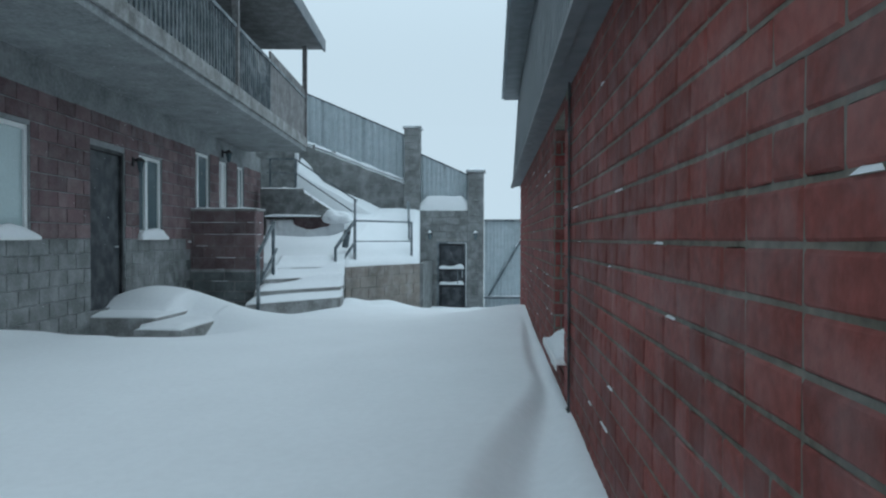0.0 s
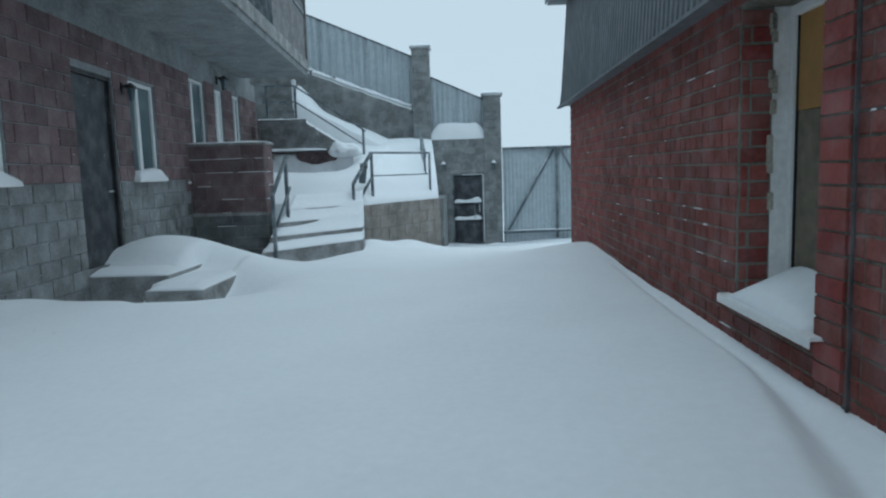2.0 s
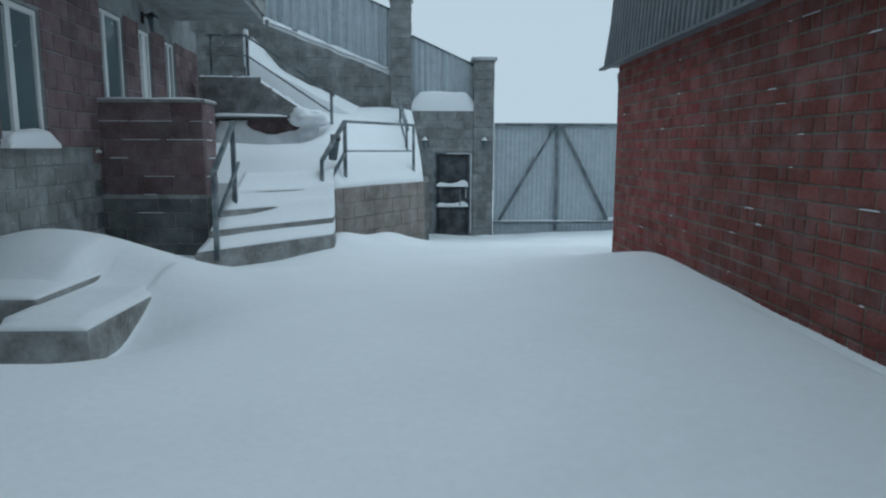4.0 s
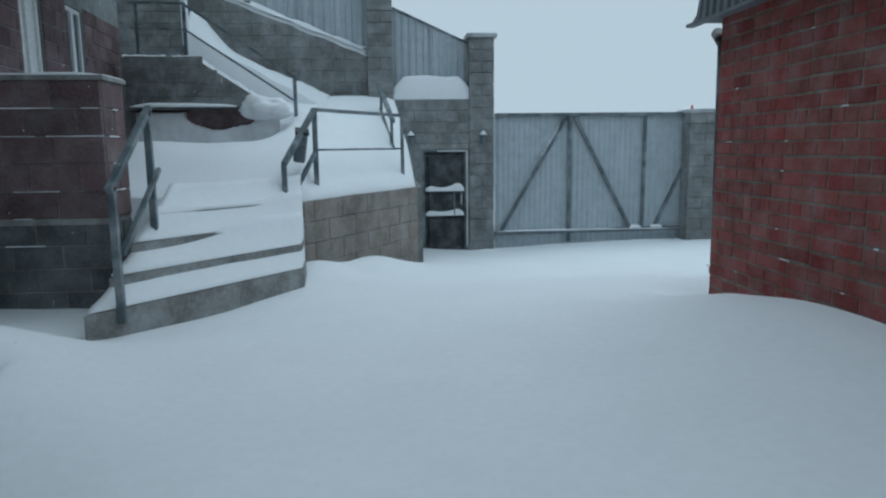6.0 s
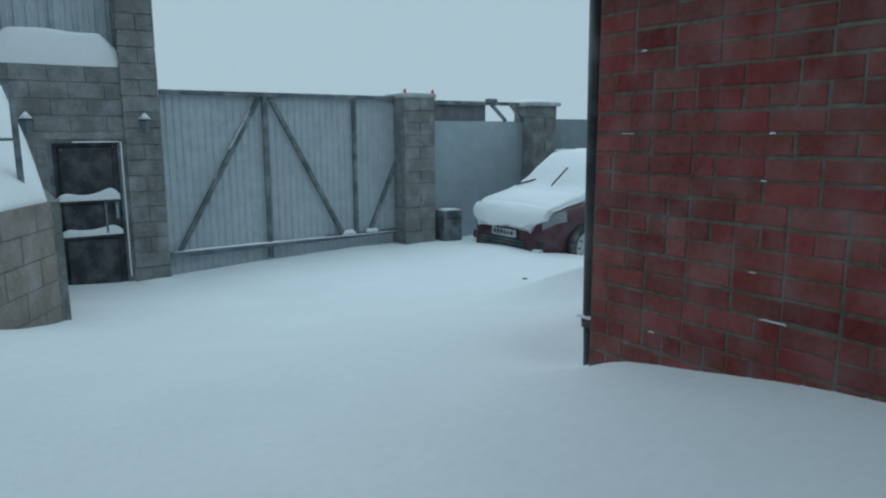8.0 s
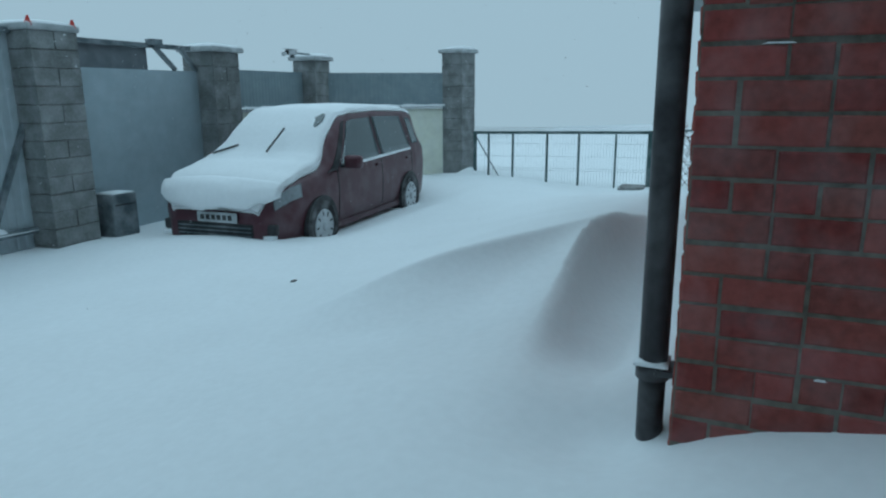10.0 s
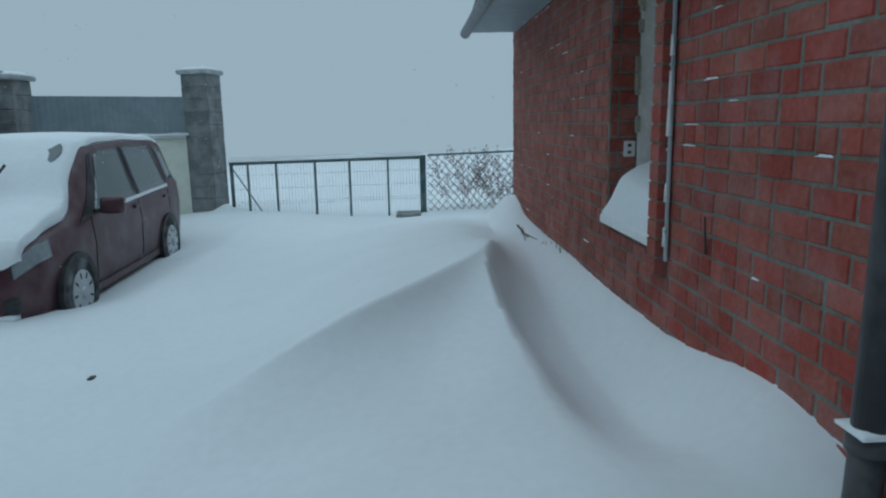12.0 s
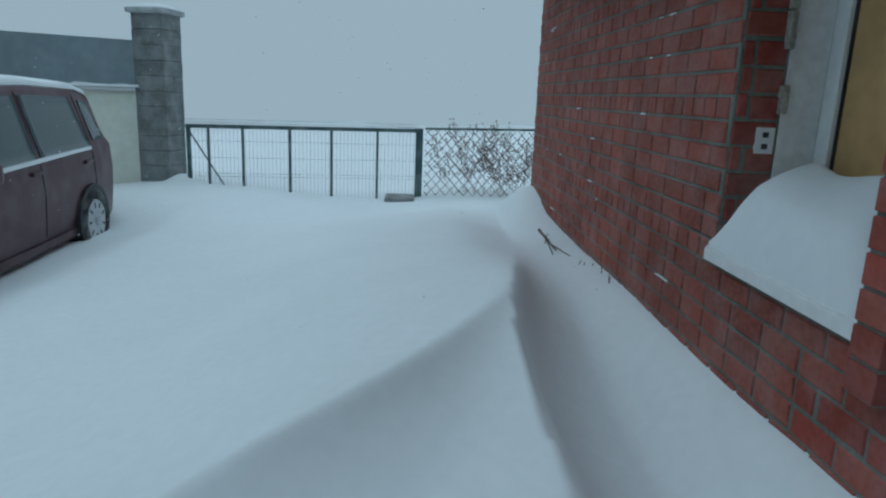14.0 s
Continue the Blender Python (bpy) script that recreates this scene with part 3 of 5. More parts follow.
for m, u0, z0, z1, mt, lb in ((W1, W1_LEN - 7.87, 0.08, 2.3, M_PIPE, "dark cable conduit fixed to the brick gable wall"), (W2, win2[0] - 0.155, 0.33, 2.4, M_SHEET, "pale snow-crusted cable conduit fixed to the long brick wall")):
    c = thing("conduit", lb, "conduit", group="cable conduits")
    part("tube", rod(m @ Vector((u0, 0.022, z0)), m @ Vector((u0 + 0.015, 0.024, z1)), 0.008 if m is W1 else 0.011, 8), mt, c)
    if m is W2:
        rc = random.Random(4)
        for k in range(9):
            zc = z0 + (z1 - z0) * (k + 0.2 + 0.5 * rc.random()) / 9
            part("crust", rod(m @ Vector((u0 + 0.004, 0.03, zc)), m @ Vector((u0 + 0.008, 0.03, zc + 0.08 + 0.14 * rc.random())), 0.010 + 0.008 * rc.random(), 8, None, 0.008), M_SNOW, c, "snow crusted on the tube", True)
    for k in range(5):
        part("clip", box((u0 + 0.006, 0.026, z0 + 0.15 + k * (z1 - z0) / 5.2), (0.03, 0.022, 0.014), m, 0.003), mt, c)
so = thing("wall_socket", "small white socket plate on the window reveal", "socket")
part("plate", box((win2[1] - 0.006, -0.13, 0.838), (0.012, 0.075, 0.1), W2, 0.004), M_PVC, so)
for dz in (-0.022, 0.022):
    part("hole", box((win2[1] - 0.0145, -0.13, 0.838 + dz), (0.006, 0.022, 0.02), W2, 0.002), M_BLACK, so)
hk = thing("wire_hook", "bent rusty wire sticking out of the brick wall", "wire")
part("shaft", rod((1.28, 0.012, 0.45), (1.22, 0.05, 0.62), 0.005, 6), M_PIPE, hk)

# mansard of dark profiled sheet above the bricks, and the upper roof
roof_w = thing("mansard_west", "dark grey profiled sheet cladding above the brick gable", "cladding", kind="structure")
v, f = corrugated(15.26, lambda u: 3.86 if u < 14.98 else 3.86 - (u - 14.98) * 5.8, lambda u: 2.21, 0.115, 0.03, frame_at(-0.02, W1_Y0, 0, (0, 1)), (0.10, 0.0))
part("sheet", raw("sheet", v, f, M_SHEET_DARK), M_SHEET_DARK, roof_w)
part("under_strip", span(0, 15.2, -0.14, 0.085, 2.225, 2.315, frame_at(-0.02, W1_Y0, 0, (0, 1))), M_SHEET_DARK, roof_w)
part("drip_edge", span(0, 15.28, 0.09, 0.155, 2.2, 2.225, frame_at(-0.02, W1_Y0, 0, (0, 1))), M_SHEET_DARK, roof_w)
roof_n = thing("mansard_north", "dark grey profiled sheet roof slope over the long wall", "roof", kind="structure")
v, f = corrugated(5.95, lambda u: 3.86, lambda u: 2.1, 0.14, 0.03, frame_at(0.82, 0, 0, (1, 0)), (0.55, 0.0))
part("sheet", raw("sheet", v, f, M_SHEET_DARK), M_SHEET_DARK, roof_n)
part("soffit", span(0.85, 6.75, 0.003, 0.56, 2.06, 2.085), M_SHEET_MID, roof_n, "grey soffit under the eave")
part("gutter", rod((0.85, 0.6, 2.05), (6.75, 0.6, 2.05), 0.06, 10), M_SHEET_DARK, roof_n)
part("snow_edge", snow_cap(0.85, 6.7, 0.48, 0.60, 2.115, 0.05, Matrix(), 4, 30, label="x").data, M_SNOW, roof_n)
for o in [o for o in scene.objects if o.name.startswith("snow_cushion") and o.get("label") == "x"]:
    bpy.data.objects.remove(o)
roof_u = thing("roof", "grey sheet roof with a wide overhang over the brick house", "roof", kind="structure")
bm = bmesh.new()
for x0, x1, z0, z1 in ((-0.34, 3.6, 3.82, 5.6), (7.3, 3.6, 3.82, 5.6)):
    q = [(x0, 0.34, z0), (x1, 0.34, z1), (x1, -15, z1), (x0, -15, z0)]
    lo = [bm.verts.new(p) for p in q]
    hi = [bm.verts.new((p[0], p[1], p[2] + 0.09)) for p in q]
    bm.faces.new(lo), bm.faces.new(hi)
    for i in range(4):
        bm.faces.new((lo[i], lo[(i + 1) % 4], hi[(i + 1) % 4], hi[i]))
part("slab", bm, M_SHEET, roof_u)
part("ceiling", span(-0.3, 7.2, -14.9, 0.3, 3.80, 3.815), M_SHEET_DARK, roof_u)

solid("loft_floor", span(0.02, 6.9, -14.98, -0.02, 2.45, 2.5), M_CONCRETE, "plain loft floor closing the brick house", "ceiling", "structure")

# rain pipe at the corner
pipe = thing("drain_pipe", "dark brown plastic rain pipe at the brick corner with snowy collar", "drain pipe")
PX, PY = 0.09, 0.078
part("lower_tube", rod((PX + 0.02, PY, -0.3), (PX, PY, 0.23), 0.046, 20), M_PIPE, pipe, smooth=True)
part("upper_tube", rod((PX, PY, 0.17), (PX - 0.03, PY, 2.06), 0.049, 20), M_PIPE, pipe, smooth=True)
part("collar", rod((PX + 0.002, PY, 0.155), (PX, PY, 0.215), 0.058, 20), M_PIPE, pipe, smooth=True)
part("collar_snow", snow_cap(PX - 0.06, PX + 0.06, PY - 0.055, PY + 0.06, 0.213, 0.014, Matrix(), 2, 10, label="x").data, M_SNOW, pipe)
for o in [o for o in scene.objects if o.name.startswith("snow_cushion") and o.get("label") == "x"]:
    bpy.data.objects.remove(o)
part("bracket", box((PX, PY - 0.06, 0.19), (0.12, 0.1, 0.022), None, 0.004), M_PIPE, pipe)
part("elbow", rod((PX - 0.03, PY, 2.04), (PX + 0.02, 0.3, 2.16), 0.05, 16), M_PIPE, pipe, smooth=True)

# ---- gate, door wall and yard fence ----
DY = 6.95
DW = frame_at(-0.76, DY, 0, (-1, 0))
HOLE = (0.47, 1.32, -0.9, 1.2)
door_wall = solid("door_wall", holed_wall(DW, 1.85, -0.9, 2.08, 0.38, [HOLE]), M_CONCRETE, "grey concrete block wall round the yard door, snow on top", "wall", "structure")
masonry("block", door_wall, DW @ Matrix.Translation((0.44, 0, 0)), 1.41, -0.9, 2.08, 0.4, 0.2, 0.009, lambda z, u: M_BLOCK, 0.014, holes=[(HOLE[0] - 0.44, HOLE[1] - 0.44, HOLE[2], HOLE[3])])


def pillar(name, x, y, z0, z1, w, label, mat=None, cap=0.06, turn=0.0, faces=(0, 1, 2, 3), group="block gate pillars", bh=0.2, gap=0.008):
    p = thing(name, label, "pillar", pose(x, y, 0, 0, 0, turn), group)
    part("core", span(-w / 2 + 0.02, w / 2 - 0.02, -w / 2 + 0.02, w / 2 - 0.02, z0, z1), M_CONCRETE, p)
    for k in faces:
        m = Matrix.Rotation(k * math.pi / 2, 4, "Z") @ frame_at(w / 2, -w / 2 + 0.018, 0, (-1, 0))
        masonry("block", p, m, w, z0, z1, w * 2 if k % 2 else w, bh, gap, lambda z, u: mat or M_BLOCK, 0.014)
    if cap:
        part("cap", span(-w / 2 - cap, w / 2 + cap, -w / 2 - cap, w / 2 + cap, z1, z1 + 0.07, None, 0.02), M_CAP, p, "pale cap stone")
        s = snow_cap(-w / 2 - cap + 0.02, w / 2 + cap - 0.02, -w / 2 - cap + 0.02, w / 2 + cap - 0.02, z1 + 0.068, 0.05, Matrix(), x, 8, p, "snow on the cap", "cap_snow")
    return p


pillar("gate_pillar", -0.985, DY + 0.17, -0.9, 3.15, 0.45, "tall grey block pillar between yard door and metal gate", cap=0.05)
pillar("gate_pillar", -2.79, DY + 0.17, 0.0, 4.4, 0.45, "tallest grey block pillar standing in the sheet fence", cap=0.04)
pillar("gate_pillar", 3.1, DY + 0.0, -0.9, 1.8, 0.58, "low grey block pillar at the end of the metal gate", cap=0.02)
for x in (2.84, 3.36):
    tag = thing("reflector", "small red triangular reflector on the gate pillar's cap", "reflector", group="gate reflectors")
    part("plate", rod((x, DY - 0.27, 1.84), (x, DY - 0.27, 1.94), 0.05, 3, None, 0.012), M_RED, tag)
pillar("gate_pillar", 5.78, 6.92, -0.9, 1.72, 0.55, "wide grey block pillar with a snowy cap behind the car", cap=0.06, gap=0.004)
pillar("gate_pillar", 8.25, 6.85, -0.9, 1.70, 0.46, "grey block pillar carrying a camera arm", cap=0.06, gap=0.004)
pillar("gate_pillar", 9.72, 4.62, -0.9, 1.84, 0.44, "grey block pillar at the end of the wire fence", cap=0.05, turn=-12, gap=0.004)

snow_cap(-2.62, -1.13, DY - 0.0, DY + 0.36, 2.08, 0.42, Matrix(), 9.6, 24, label="thick cushion of snow on the door wall", rough=0.12)
yd = thing("yard_door", "black steel yard door with two snowy ledges", "door")
part("door_frame", span(-2.08, -2.03, DY + 0.02, DY + 0.1, -0.85, 1.2), M_STEEL, yd)
part("door_frame", span(-1.29, -1.235, DY + 0.02, DY + 0.1, -0.85, 1.2), M_STEEL, yd)
part("door_frame", span(-2.03, -1.29, DY + 0.02, DY + 0.1, 1.15, 1.2), M_STEEL, yd)
part("leaf", span(-2.03, -1.29, DY + 0.06, DY + 0.1, -0.85, 1.15), M_DOOR, yd)
for z0, z1 in ((0.5, 1.1), (0.06, 0.4), (-0.75, -0.06)):
    part("panel", span(-1.97, -1.36, DY + 0.03, DY + 0.062, z0, z1, None, 0.03), M_DOOR, yd)
for z in (0.43, -0.02):
    part("rail", span(-2.02, -1.30, DY + 0.0, DY + 0.06, z - 0.03, z), M_DOOR, yd)
    def sagd(s, t):
        return 0.45 + 3.4 * (s - 0.42) ** 2
    c = snow_cap(-2.02, -1.31, DY + 0.0, DY + 0.058, z + 0.002, 0.13, Matrix(), z, 14, yd, "snow on the door ledge", "ledge_snow", sagd)
part("frame_frost", span(-1.262, -1.240, DY - 0.004, DY + 0.019, -0.6, 1.16, None, 0.004), M_SNOW, yd, "line of snow on the frame")
part("frame_frost", span(-1.80, -1.262, DY + 0.004, DY + 0.019, 1.152, 1.17, None, 0.004), M_SNOW, yd, "line of snow on the frame")
part("upright_bar", span(-1.50, -1.475, DY + 0.0, DY + 0.028, -0.02, 0.40), M_STEEL, yd)
part("handle", rod((-1.36, DY - 0.02, 0.2), (-1.36, DY - 0.02, 0.36), 0.012, 8), M_RIM, yd)
part("lock_plate", box((-1.36, DY + 0.01, 0.28), (0.05, 0.05, 0.22), None, 0.006), M_STEEL, yd)


def wall_lamp(x, y, z, label, u=(-1, 0), s=1.0, snowy=True):
    l = thing("wall_lamp", label, "wall lamp", frame_at(x, y, z, u) @ Matrix.Scale(s, 4), "lantern wall lamps")
    part("bracket", rod((0, 0, 0.02), (0, 0.1, 0.05), 0.012, 8), M_BLACK, l)
    part("back_plate", box((0, 0.01, 0.0), (0.06, 0.02, 0.14), None, 0.006), M_BLACK, l)
    part("lantern", rod((0, 0.12, -0.16), (0, 0.12, 0.0), 0.03, 6, None, 0.06), M_GLASS, l, "dark lantern glass")
    part("hood", rod((0, 0.12, 0.0), (0, 0.12, 0.07), 0.085, 8, None, 0.015), M_BLACK, l)
    if snowy:
        part("hood_snow", rod((0, 0.12, 0.02), (0, 0.12, 0.1), 0.08, 8, None, 0.01), M_SNOW, l, "snow on the hood", True)


wall_lamp(-2.27, DY - 0.02, 1.42, "small black lantern with a snowy hood beside the yard door")
wall_lamp(-0.98, DY - 0.075, 1.42, "small black lantern with a snowy hood beside the yard door")

# sliding gate
gate = thing("sliding_gate", "grey profiled sheet gate with dark steel bracing", "gate")
G0, G1 = -0.74, 2.82
v, f = corrugated(G1 - G0, lambda u: 1.78, lambda u: -0.36, 0.1, 0.012, frame_at(G1, DY + 0.06, 0, (-1, 0)))
part("sheet", raw("sheet", v, f, M_SHEET), M_SHEET, gate)
v, f = corrugated(G1 - G0, lambda u: -0.38, lambda u: -0.85, 0.1, 0.012, frame_at(G1, DY + 0.09, 0, (-1, 0)))
part("kick_sheet", raw("sheet", v, f, M_SHEET), M_SHEET, gate)
for name, p, q, r in (("top_rail", (G0, 1.8), (3.4, 1.8), 0.03), ("bottom_rail", (G0, -0.38), (G1 + 0.1, -0.33), 0.035),
                      ("mullion", (0.66, -0.55), (0.66, 1.77), 0.03), ("mullion", (2.08, -0.33), (2.08, 1.77), 0.028),
                      ("brace", (-0.62, -0.34), (0.58, 1.74), 0.03), ("brace", (1.85, -0.32), (0.76, 1.74), 0.03), ("brace", (2.32, -0.30), (2.9, 0.95), 0.028)):
    part(name, rod((p[0], DY + 0.02, p[1]), (q[0], DY + 0.02, q[1]), r), M_STEEL, gate)
part("rail_snow", snow_cap(G0 + 0.05, G1, DY - 0.02, DY + 0.05, -0.335, 0.02, Matrix(), 5, 24, label="x").data, M_SNOW, gate)
for o in [o for o in scene.objects if o.name.startswith("snow_cushion") and o.get("label") == "x"]:
    bpy.data.objects.remove(o)
for a, b, w in ((0.66, 0.74, 0.05), (0.74, 0.83, 0.06), (0.84, 0.92, 0.045), (0.46, 0.52, 0.02)):
    p, q = (Vector((-0.62 + 1.2 * e - 0.028, DY + 0.015, -0.34 + 2.08 * e + 0.02)) for e in (a, b))
    part("brace_snow", rod(p, q + Vector((0.012, 0, 0)), w * 0.45, 6, None, w * 0.25), M_SNOW, gate, smooth=True)
for x in (1.95, 2.36):
    snow_cap(x - 0.12, x + 0.1, DY - 0.02, DY + 0.05, -0.31, 0.06, Matrix(), x, 8, gate, "snow in the brace's corner", "corner_snow")

leaf = thing("fence_panel", "smooth grey sheet fence panel beside the gate", "fence panel")
part("sheet", span(3.38, 5.52, DY + 0.0, DY + 0.02, -0.8, 1.45), M_PANEL, leaf)
part("upper_band", span(3.38, 4.72, DY + 0.1, DY + 0.12, 1.45, 1.74), M_SHEET_DARK, leaf)
part("top_rail", rod((3.38, DY + 0.06, 1.76), (5.55, DY + 0.06, 1.76), 0.03), M_STEEL, leaf)
part("brace", rod((4.75, DY, 1.76), (5.1, DY, 1.46), 0.025), M_STEEL, leaf)
part("brace", rod((5.2, DY, 1.76), (5.5, DY, 1.46), 0.025), M_STEEL, leaf)
part("bracket", span(4.68, 4.86, DY - 0.06, DY + 0.06, 1.76, 1.84), M_STEEL, leaf)
mb = thing("gate_motor", "dark gate motor box half buried in snow", "motor box")
part("case", span(3.5, 3.86, 6.55, 6.85, -0.8, -0.02, None, 0.03), M_STEEL, mb)
part("door_seam", span(3.53, 3.83, 6.543, 6.549, -0.16, -0.145), M_BLACK, mb)
snow_cap(3.52, 3.84, 6.57, 6.83, -0.02, 0.015, Matrix(), 8, 8, mb, "snow on the lid", "lid_snow")


def fence_bay(x0, y0, x1, y1, label):
    d = Vector((x1 - x0, y1 - y0))
    m = frame_at(x1, y1, 0, (-d.x, -d.y))
    L = d.length
    b = thing("boundary_fence", label, "fence", group="boundary fence bays")
    v, f = corrugated(L, lambda u: 1.5, lambda u: 0.92, 0.08, 0.002, m)
    part("upper_sheet", raw("sheet", v, f, M_SHEET_MID), M_SHEET_MID, b)
    part("rail", rod(m @ Vector((0, 0.02, 0.88)), m @ Vector((L, 0.02, 0.88)), 0.022), M_STEEL, b)
    part("rail_snow", snow_strip(m @ Vector((0, 0.02, 0.905)), m @ Vector((L, 0.02, 0.905)), 0.06, 0.045, m.to_3x3() @ Vector((0, 1, 0)), 40, L, 0.01), M_SNOW, b)
    part("lower_sheet", span(0, L, -0.02, 0.0, -0.8, 0.86, m), M_PALE, b, "pale yellow lower sheet")
    part("post", rod(m @ Vector((L * 0.45, 0.03, -0.6)), m @ Vector((L * 0.45, 0.03, 0.9)), 0.025), M_STEEL, b)


fence_bay(6.02, 6.95, 8.05, 6.9, "grey sheet over pale yellow sheet fence bay with snowy rail")
fence_bay(8.38, 6.7, 9.6, 4.8, "grey sheet over pale yellow sheet fence bay with snowy rail")
cc = thing("security_camera", "white box security camera on a steel arm beside the block pillar", "camera")
part("arm", rod((8.1, 6.75, 1.80), (7.5, 6.68, 1.80), 0.016, 8), M_STEEL, cc)
part("housing", box((7.40, 6.66, 1.80), (0.22, 0.085, 0.085), None, 0.015), M_RIM, cc)
part("sun_hood", box((7.385, 6.66, 1.848), (0.27, 0.1, 0.01), None, 0.003), M_RIM, cc)
part("lens", rod((7.29, 6.66, 1.80), (7.26, 6.66, 1.795), 0.03, 12), M_BLACK, cc)
part("lamp_head", rod((7.25, 6.66, 1.775), (7.18, 6.66, 1.765), 0.022, 12, None, 0.036), M_RIM, cc)
part("mount", box((7.42, 6.66, 1.735), (0.07, 0.05, 0.05), None, 0.01), M_STEEL, cc)
part("cable", rod((7.42, 6.66, 1.715), (7.52, 6.68, 1.74), 0.007, 6), M_BLACK, cc)

# hillside fence above the stairs
HF = frame_at(-3.02, 7.1, 0, (-1, 0))
hw = thing("hillside_wall", "grey block wall stepping down the slope, snow on its edge", "wall", kind="structure")
bm = bmesh.new()
q = [(0, 0.3), (6, 1.2), (6, 5.28), (0, 2.95)]
for y in (0, -0.3):
    bm.faces.new([bm.verts.new(HF @ Vector((a, y, b))) for a, b in q])
bm.verts.ensure_lookup_table()
for i in range(4):
    bm.faces.new([bm.verts[i], bm.verts[(i + 1) % 4], bm.verts[4 + (i + 1) % 4], bm.verts[4 + i]])
part("core", bm, M_CONCRETE, hw)
masonry("block", hw, HF, 5.5, 1.6, 5.2, 0.4, 0.2, 0.007, lambda z, u: M_BLOCK, 0.010, sloped=lambda u: 2.97 + 0.39 * u)
part("edge_snow", snow_strip(HF @ Vector((0, -0.04, 2.96)), HF @ Vector((6, -0.04, 5.30)), 0.13, 0.06, n=70, seed=2.0), M_SNOW, hw, "snow lying along the sloping edge")
hs = thing("hillside_fence", "grey profiled sheet fence rising up the slope", "fence")
for k in range(5):
    v, f = corrugated(1.21, lambda u: 4.24 + 0.43 * (u + 1.2 * k), lambda u: 2.95 + 0.39 * (u + 1.2 * k), 0.19, 0.03, HF @ Matrix.Translation((1.2 * k, -0.14 - 0.003 * (k % 2), 0)))
    part("sheet", raw("sheet", v, f, M_SHEET), M_SHEET, hs)
part("top_trim", rod(HF @ Vector((0, -0.13, 4.25)), HF @ Vector((6, -0.13, 6.83)), 0.022), M_STEEL, hs)
hs2 = thing("hillside_fence", "grey profiled sheet fence between the two tall pillars", "fence")
for k in range(2):
    v, f = corrugated(0.69, lambda u: 3.09 + 0.45 * (u + 0.68 * k), lambda u: 2.0, 0.13, 0.02, frame_at(-1.2 - 0.68 * k, 7.25 + 0.003 * k, 0, (-1, 0)))
    part("sheet", raw("sheet", v, f, M_SHEET), M_SHEET, hs2)
part("top_trim", rod((-1.2, 7.24, 3.1), (-2.56, 7.24, 3.71), 0.02), M_STEEL, hs2)

# ---- stairs, retaining wall and snow bank ----
RET0, RET1 = Vector((-3.6, 1.95)), Vector((-2.28, 4.32))


def bank_right(y):
    """The bank's right edge, along the retaining wall."""
    if y < 1.95:
        return -3.75
    if y < 4.32:
        return -3.6 + (y - 1.95) * 1.32 / 2.37 - 0.03
    return -2.3 - (y - 4.32) * 0.1


def bank_height(x, y):
    y0 = 1.45 if x < -3.6 else 1.95 + (x + 3.6) * 2.37 / 1.32
    t = min(1, max(0, (y - y0) / (6.95 - y0)))
    z = 0.70 + 1.45 * t ** 0.9
    z += 0.03 * ss(1.5, 0.4, y)
    z -= 0.30 * gauss(y - 4.75, 0.75) * ss(-4.0, -4.6, x)
    if x < -3.6:
        z += 0.24 * max(0, -3.9 - x) * ss(5.9, 6.5, y)
    z += 0.05 * noise.noise(Vector((x * 1.3, y * 1.1, 5.0)))
    return z


def bank_vertex(s, y):
    x = -6.5 + (bank_right(y) + 6.5) * s
    return (x, y, bank_height(x, y) - 0.04 * ss(0.97, 1.0, s))


solid("snow_bank", drift("snow_bank", 0, 1, 1.6, 7.05, 70, 80, bank_vertex, M_SNOW, -0.4), M_SNOW, "deep smooth snow bank sloping down from the fence to the steps", "snow bank", "structure")

rd = (RET1 - RET0)
RW = frame_at(RET0.x, RET0.y, 0, (rd.x, rd.y))
RWF = frame_at(RET1.x, RET1.y, 0, (-rd.x, -rd.y))
ret = solid("retaining_wall", span(0, rd.length, -0.22, 0, -0.9, 0.66, RWF), M_MORTAR, "weathered tan concrete block retaining wall under the snow bank", "wall", "structure")
masonry("block", ret, RWF, rd.length, -0.75, 0.68, 0.56, 0.238, 0.008, lambda z, u: M_BLOCK_TAN, 0.010)
side = solid("retaining_wall_side", span(-2.42, -2.2, 4.36, 6.94, -0.9, 0.66), M_BLOCK, "grey block side wall holding the snow bank beside the door", "wall", "structure")

